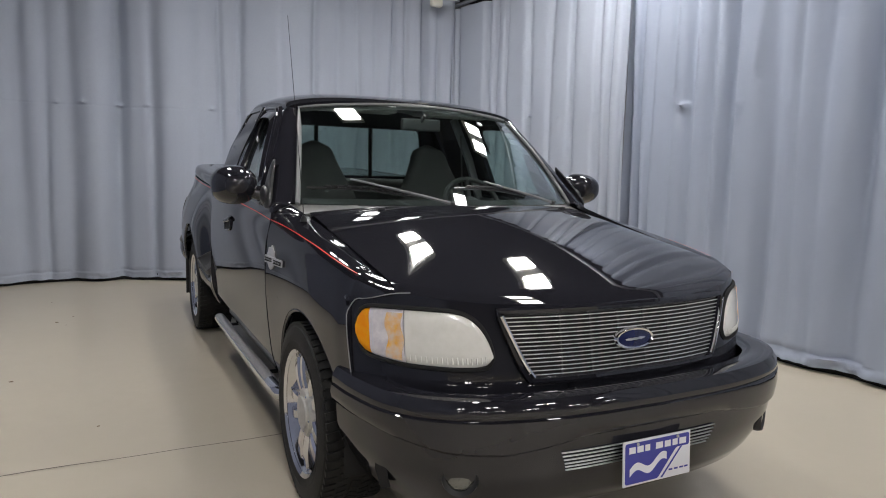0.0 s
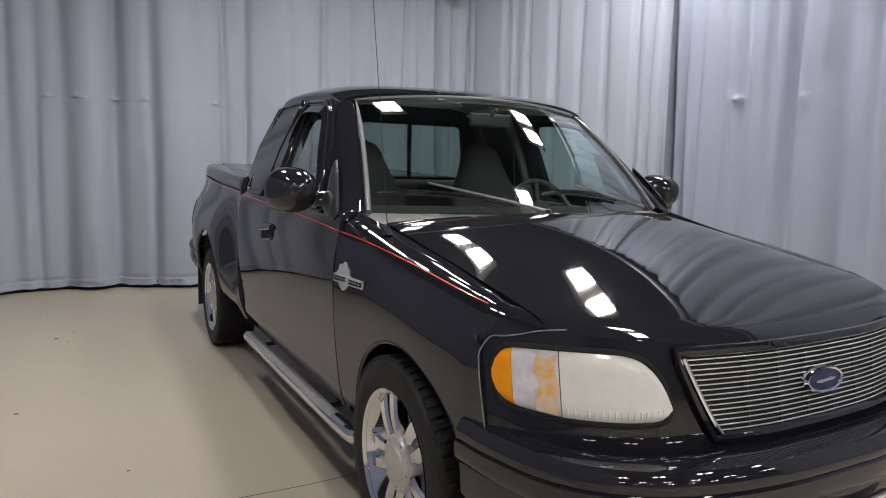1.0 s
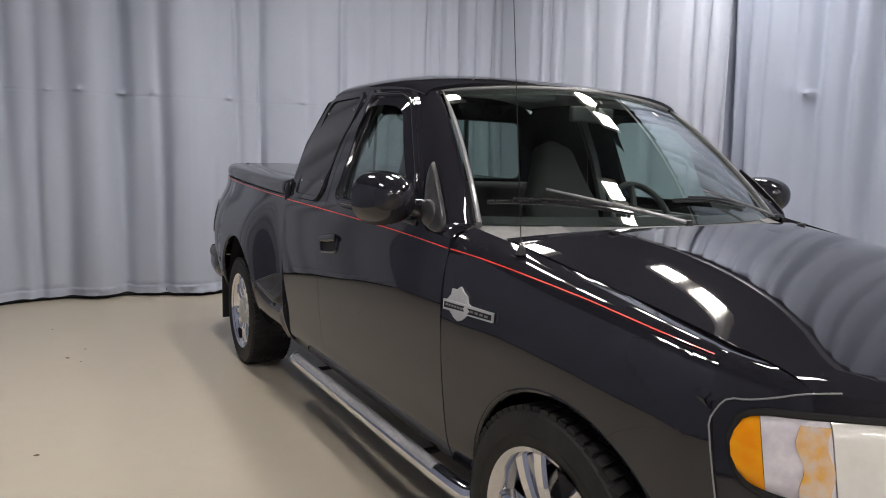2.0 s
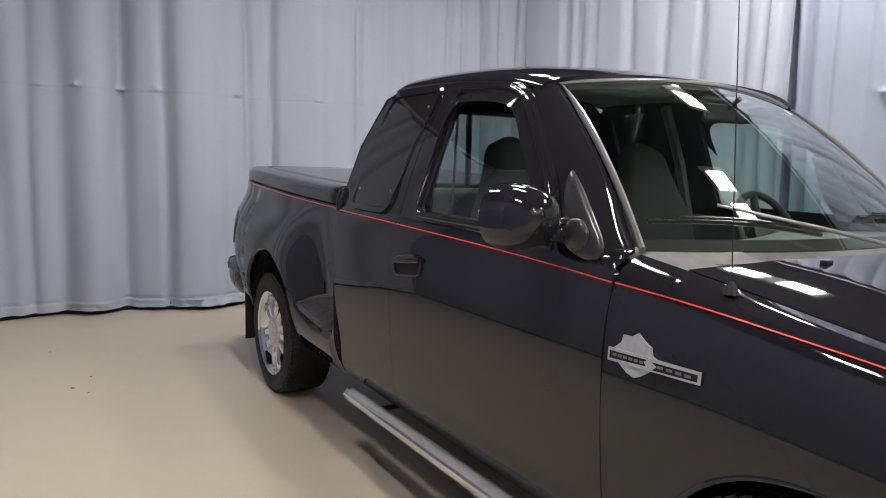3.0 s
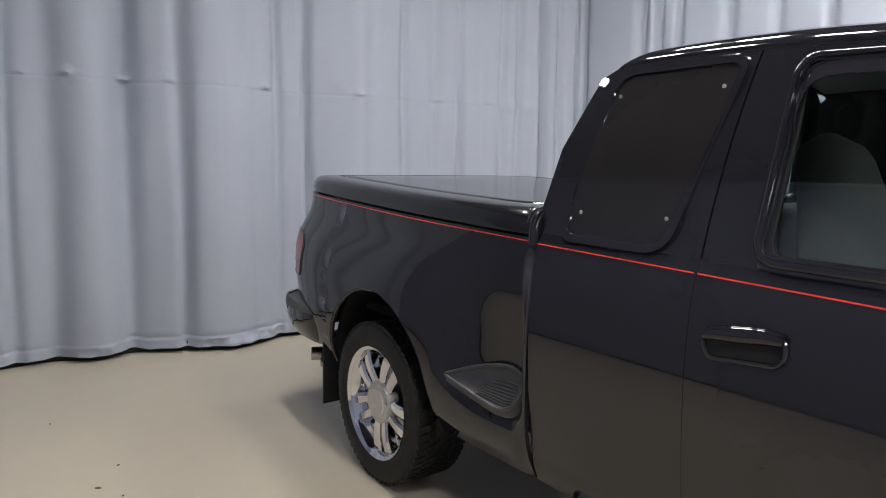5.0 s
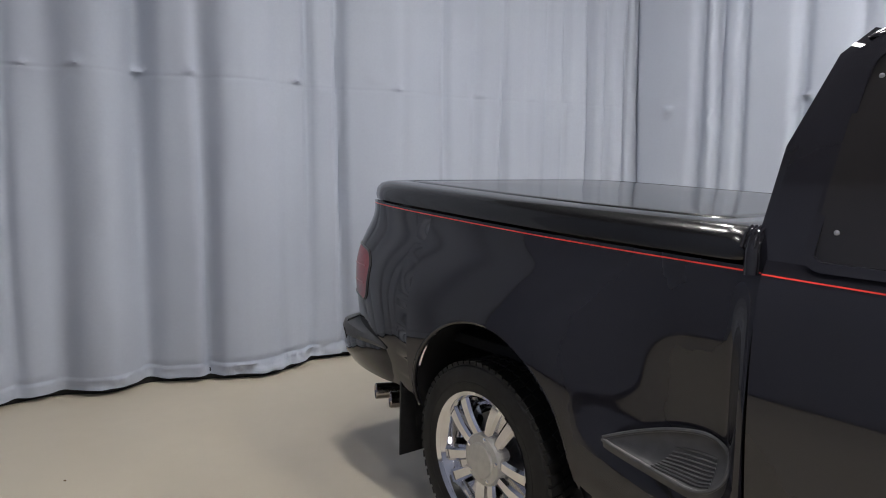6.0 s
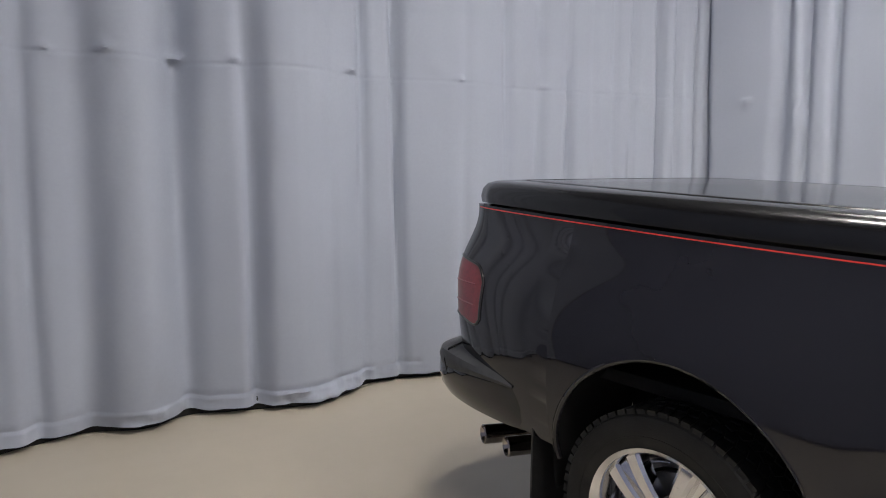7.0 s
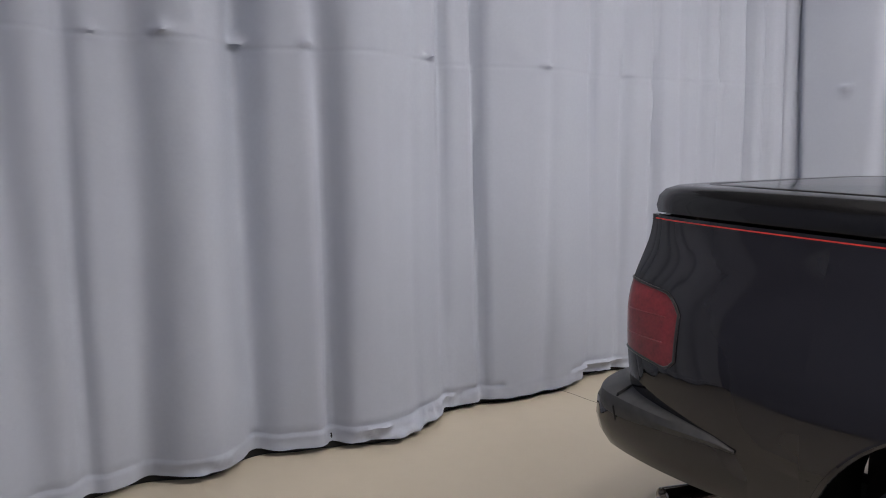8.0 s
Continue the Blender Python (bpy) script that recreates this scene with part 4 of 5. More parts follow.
def build_rear_bumper():
    plan = mirror_line(curve([(0, 4.80), (0.5, 4.79), (0.80, 4.765), (0.925, 4.72), (0.98, 4.61), (1.018, 4.44), (1.032, 4.27), (1.026, 4.16), (1.0, 4.09)], 30)) * np.array((-1, 1))
    section = [(-0.12, 0.70), (-0.03, 0.705), (0.0, 0.69), (0.004, 0.63), (-0.008, 0.58), (-0.03, 0.545), (-0.12, 0.52)]
    bumper = part("rear_bumper", thick(sweep(plan, section), -0.012), PAINT, truck, "gloss black wraparound rear bumper")
    for s in SIDES:
        line = curve([(1.030, 4.16), (1.032, 4.27), (1.022, 4.42), (0.99, 4.60), (0.935, 4.70), (0.80, 4.76), (0.55, 4.79)], 30)
        rows = []
        for i, (x, y) in enumerate(line):
            k = min(1, i / 13)
            tip = math.sin(0.5 * math.pi * min(1, (i + 0.3) / 3))
            d = line[min(i + 1, 29)] - line[max(i - 1, 0)]
            d = d / np.linalg.norm(d)
            o = np.array((d[1], -d[0]))
            base, tall, wide = 0.700 - 0.022 * k, (0.018 + 0.038 * k) * tip, (0.03 + 0.135 * k) * tip
            rows.append([(s * (x + o[0] * q), y + o[1] * q, z) for q, z in ((-0.004, base - 0.012 * tip), (0.010, base - 0.006), (0.016, base + 0.5 * tall), (0.006, base + tall), (-0.4 * wide, base + tall + 0.012 + 0.012 * k), (-wide, base + tall + 0.02 + 0.028 * k))])
        pad = part("bumper_pad", thick(grid(rows), 0.006), PAD, bumper, "black ribbed plastic bumper step pad")
        part("pad_edge", tube([r[0] for r in rows], 0.0045, 6), LINER, bumper)
        for j in range(12):
            r0, r1 = rows[8 + j // 2], rows[9 + j // 2]
            p0, p1 = ((np.array(r0[m]) + (np.array(r1[m]) - np.array(r0[m])) * 0.5 * (j % 2)) for m in (4, 5))
            part("rib", tube([p0 + (p1 - p0) * 0.1 + np.array((0, 0, 0.003)), p0 + (p1 - p0) * 0.85 + np.array((0, 0, 0.003))], 0.0035, 6), PAD, bumper)
        part("joint", tube([(s * 0.86, 4.585, 0.775), (s * 0.985, 4.60, 0.742), (s * 1.003, 4.605, 0.70), (s * 0.99, 4.60, 0.63), (s * 0.965, 4.585, 0.55)], 0.005, 6), LINER, bumper)
    # tailgate and bed floor
    rows = [[(x, 4.59 - 0.05 * (abs(x) / 0.85) ** 6 + 0.02 * math.sin(math.pi * (z - 0.62) / 0.7), z) for x in np.linspace(-0.85, 0.85, 21)] for z in np.linspace(0.62, 1.345, 8)]
    gate = part("tailgate", thick(grid(rows), 0.03), PAINT, truck, "gloss black tailgate")
    part("gate_handle", block((0.24, 0.03, 0.09), (0, 4.65, 1.16), 0.01), PLASTIC, gate)
    part("bed_floor", block((1.7, 2.05, 0.05), (0, 3.58, 0.78), 0.01), LINER, truck)
    part("bed_front_wall", block((1.84, 0.03, 0.72), (0, 2.575, 0.9), 0.01), PAINT, truck)
    part("licence_recess", block((0.5, 0.03, 0.16), (0, 4.80, 0.6), 0.01), PLASTIC, bumper)


def build_lid():
    half = [(0.0, 4.625), (0.5, 4.62), (0.74, 4.60), (0.82, 4.575), (0.862, 4.50), (0.90, 4.2), (0.93, 3.5), (0.945, 2.75), (0.945, 2.62), (0.925, 2.585), (0.85, 2.575), (0.4, 2.575), (0.0, 2.575)]
    right = curve(half[:9], 34)
    rest = np.array(half[9:])
    loop = np.vstack([right, rest])
    ring = np.vstack([loop, (loop * np.array((-1, 1)))[::-1][1:-1]])
    c = np.array((0.0, 3.6))
    rows = []
    for inset, dz in ((0.06, -0.05), (0.03, 0.004), (0.0, 0.006), (-0.004, 0.03), (0.002, 0.062), (0.018, 0.084), (0.045, 0.095), (0.12, 0.099), (0.126, 0.092), (0.145, 0.092), (0.151, 0.099), (0.2, 0.101), (0.6, 0.112), (0.93, 0.115)):
        row = []
        for p in ring:
            q = p - c
            q = q * (1 - inset / np.array((0.93, 1.02))) if inset < 0.5 else q * (1 - inset)
            y = c[1] + q[1]
            z = stripe_z(y) + 0.016
            row.append((q[0], y, z + dz))
        rows.append(row)
    bm = grid(rows, True)
    bm.faces.new([bm.verts.new(p) for p in rows[-1]])
    bmesh.ops.remove_doubles(bm, verts=bm.verts, dist=1e-4)
    lid = part("tonneau_cover", bm, LID, truck, "satin black hard tonneau cover over the bed", angle=50)
    for s in SIDES:
        part("hinge_cap", tube(curve([(s * 0.90, 2.552, 1.335), (s * 0.93, 2.55, 1.325), (s * 0.948, 2.548, 1.295), (s * 0.955, 2.545, 1.23)], 10), 0.02, 10), PAINT, lid, "gloss black seal at the bed corner")
        for k in range(4):
            part("seal_rib", tube([(s * 0.912, 2.536 + 0.012 * k, 1.352), (s * 0.945, 2.536 + 0.012 * k, 1.335), (s * 0.962, 2.536 + 0.012 * k, 1.30)], 0.004, 6), PAINT, lid)


def build_wheels():
    tyre_r, rim_r = 0.384, 0.266
    prof = [(0.12, rim_r - 0.012), (0.133, rim_r), (0.141, 0.292), (0.146, 0.328), (0.136, 0.364), (0.117, 0.377), (0.06, 0.38), (0, 0.381), (-0.06, 0.38), (-0.117, 0.377), (-0.136, 0.364), (-0.146, 0.328), (-0.141, 0.292), (-0.133, rim_r), (-0.12, rim_r - 0.012)]
    bm = lathe(prof, 72)
    for r in (0.305, 0.316):
        tube([(0.1425, r * math.cos(a), r * math.sin(a)) for a in np.linspace(0, 2 * math.pi, 60)], 0.002, 5, bm)
    tyre = part("tyre", bm, RUBBER, angle=30)
    bm = bmesh.new()
    for i in range(62):
        for j, (x, w, turn) in enumerate(((0.104, 0.052, 8), (0.048, 0.04, 22), (0.0, 0.036, -18), (-0.048, 0.04, 22), (-0.104, 0.052, 8))):
            a = 2 * math.pi * (i + 0.5 * (j % 2)) / 62
            own = bmesh.new()
            bmesh.ops.create_cube(own, size=1, matrix=Matrix.Rotation(a, 4, "X") @ Matrix.Translation((x, 0, tyre_r - 0.007)) @ Matrix.Rotation(radians(turn), 4, "Z") @ Matrix.Diagonal((w, 0.027, 0.016, 1)))
            me = bpy.data.meshes.new("lug")
            own.to_mesh(me)
            own.free()
            bm.from_mesh(me)
            bpy.data.meshes.remove(me)
    tread = part("tread", bm, RUBBER, angle=30)
    barrel = part("wheel", lathe([(0.128, rim_r - 0.014), (0.138, rim_r + 0.002), (0.134, rim_r - 0.004), (0.118, rim_r - 0.02), (0.06, rim_r - 0.034), (0.03, rim_r - 0.055), (0.02, rim_r - 0.085), (-0.02, rim_r - 0.09), (-0.10, rim_r - 0.03), (-0.125, rim_r - 0.004), (-0.13, rim_r)], 64), ALLOY, angle=45)
    # five twin-ridge spokes, thick, tapering to the hub
    def spoke():
        bm = bmesh.new()
        for side in (-1, 1):
            rows = []
            for k in np.linspace(0, 1, 9):
                r = 0.055 + (rim_r - 0.014 - 0.055) * k
                mid = side * (0.026 + 0.024 * k)
                wid = 0.020 + 0.011 * k
                x = 0.098 + 0.012 * math.sin(math.pi * k) + 0.006 * k
                rows.append([(x - 0.045, mid - wid, r), (x - 0.006, mid - wid, r), (x + 0.004, mid - wid * 0.62, r), (x + 0.004, mid + wid * 0.62, r), (x - 0.006, mid + wid, r), (x - 0.045, mid + wid, r)])
            grid(rows, True, bm, True)
        rows = []
        for k in np.linspace(0, 1, 7):
            r = 0.055 + (rim_r - 0.02 - 0.055) * k
            rows.append([(0.06, -0.03 - 0.02 * k, r), (0.083, -0.02 - 0.012 * k, r), (0.083, 0.02 + 0.012 * k, r), (0.06, 0.03 + 0.02 * k, r)])
        return grid(rows, True, bm, True)
    spoke_ob = part("spoke", spoke(), ALLOY, angle=30)
    cap = part("centre_cap", lathe([(0.06, 0.106), (0.108, 0.104), (0.118, 0.096), (0.121, 0.07), (0.128, 0.066), (0.132, 0.036), (0.133, 0)], 40), CAP)
    disc = part("brake_disc", lathe([(0.0, 0.05), (0.012, 0.06), (0.012, 0.17), (-0.012, 0.17), (-0.012, 0.05)], 40), DULL_ALLOY)
    back = part("brake_shield", lathe([(-0.02, 0.0), (-0.02, 0.235), (-0.03, 0.235), (-0.03, 0.0)], 32), LINER)
    lug = part("lug_nut", lathe([(0.112, 0.012), (0.13, 0.011), (0.134, 0.006), (0.134, 0)], 10), CHROME)
    sources = [tyre, tread, barrel, spoke_ob, cap, disc, back, lug]
    for x, y in ((0.838, 0.115), (0.868, 3.555)):
        for s in SIDES:
            m = Matrix.Translation((s * x, y, 0.381)) @ Matrix.Rotation(0 if s > 0 else math.pi, 4, "Z") @ Matrix.Rotation(radians(20 + 47 * y), 4, "X")
            wheel = link("wheel", barrel.data, truck, "chromed five-spoke alloy wheel with black tyre", m)
            link("tyre", tyre.data, wheel, "black treaded tyre")
            tagged(link("tread", tread.data, wheel), "black rubber tread blocks", kind="stuff")
            for i in range(5):
                link("spoke", spoke_ob.data, wheel, "", Matrix.Rotation(2 * math.pi * i / 5, 4, "X"))
                a = 2 * math.pi * (i + 0.5) / 5
                link("lug_nut", lug.data, wheel, "", Matrix.Translation((-0.012, 0.084 * math.cos(a), 0.084 * math.sin(a))))
            link("centre_cap", cap.data, wheel, "satin metal centre cap")
            link("brake_disc", disc.data, wheel, "", Matrix.Translation((0.02, 0, 0)))
            link("brake_shield", back.data, wheel)
    for ob in sources:
        bpy.data.objects.remove(ob)
    # wheel wells, frame, axles, mud flaps
    for s in SIDES:
        for (yc, zc, r), top in ((FRONT_ARCH, 0.0), (REAR_ARCH, 0.0)):
            rows = []
            for a in np.linspace(-0.25, math.pi + 0.25, 26):
                y, z = yc - (r + 0.02) * math.cos(a), zc + (r + 0.02) * math.sin(a)
                rows.append([(s * (0.935 if yc < 1 else 0.985), y, z), (s * 0.56, y, z)])
            bm = grid(rows)
            part("wheel_well", bm, LINER, truck)
            part("inner_wall", plate([(yc - r, 0.3), (yc + r, 0.3), (yc + r, zc + r), (yc - r, zc + r)], [], lambda y, z: Vector((s * 0.57, y, z)), 0.01), LINER, truck)
        part("frame_rail", block((0.09, 4.9, 0.14), (s * 0.45, 1.95, 0.42), 0.01), LINER, truck)
        rows = [[(s * x, 4.075 + 0.02 * (0.6 - z), z) for x in (0.80, 0.90, 1.02)] for z in np.linspace(0.225, 0.62, 7)]
        part("mud_flap", thick(grid(rows), 0.008), PLASTIC, truck, "black rubber mud flap behind the rear wheel")
    # White blocks added on the inner wall for light showing through gaps behind.
    for y, z in ((4.02, 0.70), (4.035, 0.61)):
        part("well_gap", block((0.012, 0.028, 0.03), (-0.60, y, z), 0.004), GAP_WHITE, truck, "small white block for a bright gap seen through the wheel well")
    part("rear_axle", tube([(-0.7, 3.555, 0.381), (0.7, 3.555, 0.381)], 0.05, 14), LINER, truck)
    part("front_axle", tube([(-0.7, 0.10, 0.34), (0.7, 0.10, 0.34)], 0.045, 14), LINER, truck)
    part("underbody", block((0.9, 4.4, 0.1), (0, 1.8, 0.42), 0.02), LINER, truck)


def build_trim():
    for s in SIDES:
        # tubular step bar with bent ends
        line = curve([(0.72, 0.40, 0.355), (0.86, 0.44, 0.345), (0.935, 0.51, 0.338), (0.962, 0.62, 0.334), (0.965, 1.4, 0.328), (0.965, 2.25, 0.326), (0.964, 2.385, 0.326)], 46)
        bar = part("step_bar", tube([(s * x, y, z) for x, y, z in line], 0.035, 18), ALLOY, truck, "bright metal tubular side step")
        rows = [[(s * (0.965 + 0.037 * math.sin(a)), y, float(np.interp(y, line[:, 1], line[:, 2])) + 0.037 * math.cos(a)) for a in np.linspace(-0.95, 0.95, 9)] for y in np.linspace(0.72, 2.36, 14)]
        part("tread_strip", thick(grid(rows), 0.003), TREAD, bar, "pale grey grained step tread")
        for y in (0.9, 2.1):
            part("bracket", block((0.30, 0.03, 0.016), (s * 0.79, y, 0.335), 0.004), LINER, bar)
        part("rocker_cover", skin(side_cab, np.linspace(0.52, 2.53, 10), s, high=lambda y: 0.42, t=0.01, inset=0.03), LINER, truck)
        # mirror
        cy, cz, cx = 0.885, 1.326, 1.092
        rows = []
        for v in np.linspace(0, 1, 13):
            ang = v * math.pi / 2
            k, d = math.cos(ang) ** 0.8 if v < 1 else 0.0, math.sin(ang)
            ring = []
            for a in np.linspace(0, 2 * math.pi, 32, endpoint=False):
                c, q = math.cos(a), math.sin(a)
                ring.append((s * (cx + 0.114 * k * math.copysign(abs(c) ** 0.9, c)), cy + 0.075 - 0.165 * d, cz + 0.094 * k * math.copysign(abs(q) ** 0.88, q) - (0.012 if q < 0 else 0) * k))
            rows.append(ring)
        bm = grid(rows, True)
        bm.faces.new([bm.verts.new(p) for p in rows[0]])
        mirror = part("side_mirror", bm, PAINT, truck, "gloss black door mirror", angle=50)
        ring = [(s * (cx + 0.102 * math.copysign(abs(math.cos(a)) ** 0.75, math.cos(a))), cy + 0.079, cz + 0.08 * math.copysign(abs(math.sin(a)) ** 0.75, math.sin(a))) for a in np.linspace(0, 2 * math.pi, 32, endpoint=False)]
        bm = bmesh.new()
        bm.faces.new([bm.verts.new(p) for p in ring])
        part("mirror_glass", bm, CHROME, mirror, "mirror glass")
        arm = tube(curve([(s * 0.955, 0.872, 1.28), (s * 0.99, 0.875, 1.285), (s * 1.03, 0.88, 1.295)], 8), np.linspace(0.045, 0.035, 8), 12, flat=0.8)
        part("mirror_arm", arm, PAINT, mirror)
        place = lambda y, z, off=0.0: Vector((s * (green_w(z) + off), y, z))
        sail = curve([(0.924, 1.456), (0.856, 1.40), (0.775, 1.318), (0.728, 1.265), (0.715, 1.232), (0.74, 1.211), (0.79, 1.212), (0.835, 1.23), (0.875, 1.29), (0.918, 1.37), (0.934, 1.43), (0.924, 1.456)], 44)[:-1]
        mid = np.array((0.83, 1.29))
        rows = [[place(*(mid + (p - mid) * k), o) for p in sail] for k, o in ((1, 0.0), (1.0, 0.008), (0.97, 0.012), (0.85, 0.016), (0.6, 0.02), (0.3, 0.022), (0.02, 0.023))]
        part("mirror_sail", grid(rows, True), SAIL, mirror, "grey plastic mirror mount", angle=50)
        ball = lathe([(0.02 * math.sin(a), 0.05 * math.cos(a)) for a in np.linspace(-math.pi / 2, math.pi / 2, 12)], 20)
        part("mirror_joint", ball, SAIL, mirror, m=Matrix.Translation((s * 0.968, 0.815, 1.272)))
        # door handle in its recess
        def on(y, z, off):
            return (s * (width_at(side_cab, y, z) + off), y, z)
        ring = rounded([(1.66, 1.03), (1.845, 1.012), (1.862, 1.06), (1.845, 1.088), (1.665, 1.108), (1.645, 1.07)], 0.03, 6)
        bm = bmesh.new()
        bm.faces.new([bm.verts.new(on(y, z, 0.002)) for y, z in ring])
        cup = part("handle_cup", bm, LINER, truck, "dark recessed handle cup")
        pts = [on(y, z, 0.003) for y, z in ring]
        part("handle_rim", tube(pts + [pts[0]], 0.007, 8), PAINT, cup)
        flap = [(1.652, 1.094), (1.70, 1.094), (1.76, 1.087), (1.82, 1.08), (1.855, 1.072)]
        rows = []
        for k, (y, z) in zip(np.linspace(0, 1, 18), curve(flap, 18)):
            w = 0.022 * math.sin(math.pi * (0.12 + 0.76 * k)) ** 0.4
            rows.append([on(y, z + w * math.cos(a), 0.004 + 0.016 * math.sin(a)) for a in np.linspace(0, math.pi, 9)])
        part("door_handle", grid(rows), PAINT, cup, "gloss black pull handle")
        # fender emblem: shield with a long bar
        def fe(y, z, off=0.0):
            return Vector((s * (width_at(side_fender, y, z) + off), y, z))
        shield = [(0.488 + (y - 0.54) * 0.85, z + 0.016) for y, z in ((0.70, 0.978), (0.67, 1.0), (0.665, 1.02), (0.635, 1.02), (0.612, 1.033), (0.59, 1.018), (0.562, 1.005), (0.555, 0.985), (0.54, 0.98), (0.548, 0.955), (0.57, 0.938), (0.597, 0.923), (0.615, 0.918), (0.64, 0.925), (0.67, 0.942), (0.69, 0.958))]
        d = Vector((s * 0.006, 0, 0))
        emblem = part("emblem", plate(shield, [], lambda y, z: fe(y, z, 0.001), d), SILVER, truck, "silver shield emblem with long bar")
        part("emblem_bar", plate([(0.635, 0.962), (0.635, 0.996), (0.36, 0.998), (0.36, 0.968)], [], lambda y, z: fe(y, z, 0.005), d), SILVER, emblem)
        for y0, y1 in ((0.628, 0.512), (0.498, 0.366)):
            part("emblem_field", plate([(y0, 0.969), (y0, 0.989), (y1, 0.991), (y1, 0.974)], [], lambda y, z: fe(y, z, 0.0105), d * 0.3), LINER, emblem)
        for y0, n, w, gap in ((0.617, 6, 0.012, 0.017), (0.478, 4, 0.017, 0.026)):
            for k in range(n):
                y = y0 - gap * k
                part("emblem_mark", plate([(y, 0.9775), (y, 0.9845), (y - w, 0.985), (y - w, 0.978)], [], lambda y, z: fe(y, z, 0.012), d * 0.2), MARK, emblem)
    # twin chrome exhaust tips on the kerb side
    for x, y in ((0.702, 4.382), (0.713, 4.231)):
        tip = part("exhaust_tip", lathe([(-0.02, 0.028), (0.22, 0.032), (0.225, 0.036), (0.22, 0.04), (-0.02, 0.037), (-0.02, 0.028)], 28, "y"), TIP_CHROME, truck, "worn chrome exhaust tip", m=Matrix.Translation((-x, y, 0.39)) @ Matrix.Rotation(radians(66), 4, "Z"))
    for tip in [ob for ob in truck.children if ob.name.startswith("exhaust_tip")]:
        part("bore", lathe([(0.14, 0), (0.14, 0.031), (0.15, 0.031)], 20, "y"), LINER, tip)
    part("tail_pipe", tube(curve([(-0.52, 3.85, 0.42), (-0.60, 4.08, 0.40), (-0.74, 4.26, 0.39)], 8), 0.035, 12), DULL_ALLOY, truck)


build_nose()
build_hood()
build_sides()
build_cab()
build_cabin()
build_front_bumper()
build_rear_bumper()
build_lid()
build_wheels()
build_trim()


# ---------------------------------------------------------------- the booth
def build_floor():
    bm = bmesh.new()
    bmesh.ops.create_grid(bm, x_segments=8, y_segments=8, size=1, matrix=Matrix.Translation((-1, -6, 0)) @ Matrix.Diagonal((14, 16, 1, 1)))
    floor = tagged(part("floor", bm, FLOOR), "smooth beige sealed concrete floor", "floor", kind="structure")
    rnd = random.Random(4)
    for a, b, along in (((-8, 0.855), (6, 0.855), 0), ((0.52, 0.9), (0.52, 9), 1)):
        pts = [(a[0] + (b[0] - a[0]) * k + (rnd.uniform(-1, 1) * 0.006 if along else 0), a[1] + (b[1] - a[1]) * k + (0 if along else rnd.uniform(-1, 1) * 0.012)) for k in np.linspace(0, 1, 90)]
        rows = [[(x - (0.003 if along else 0), y - (0 if along else 0.003), 0.0025), (x + (0.003 if along else 0), y + (0 if along else 0.003), 0.0025)] for x, y in pts]
        part("joint", grid(rows), JOINT, floor, "thin dark floor joint")
    for x, y, r in ((-2.10, 4.19, 0.011), (-2.02, 4.05, 0.006), (-2.26, 2.4, 0.009), (-1.98, 4.4, 0.007), (-1.75, 1.35, 0.006), (-2.2, 5.2, 0.006)):
        bm = bmesh.new()
        bmesh.ops.create_icosphere(bm, subdivisions=2, radius=r)
        for v in bm.verts:
            v.co = Vector((v.co.x * 1.6, v.co.y, v.co.z * 0.25)) * rnd.uniform(0.7, 1.2)
        tagged(part("crumb", bm, DIRT, m=pose(x, y, r * 0.15, 0, 0, rnd.uniform(0, 180))), "small brown crumb of debris on the floor", "debris")


def fold(s, z, folds, rnd_phase):
    d = 0.0
    for at, deep, wide in folds:
        k = (s - at - 0.015 * math.sin(1.3 * z + at * 7)) / (wide * (1 + 0.25 * math.sin(at * 11 + z)))
        d += deep * math.exp(-k * k) * (0.75 + 0.3 * math.sin(z * 0.9 + at * 5))
    d += 0.022 * math.sin(2.1 * s + rnd_phase) + 0.007 * math.sin(6.1 * s + 1.7 * rnd_phase + 0.3 * z) + 0.0025 * math.sin(17 * s + rnd_phase * 3 + 0.5 * z)
    d += 0.014 * noise.noise((s * 2.2, z * 0.8, rnd_phase))
    return d


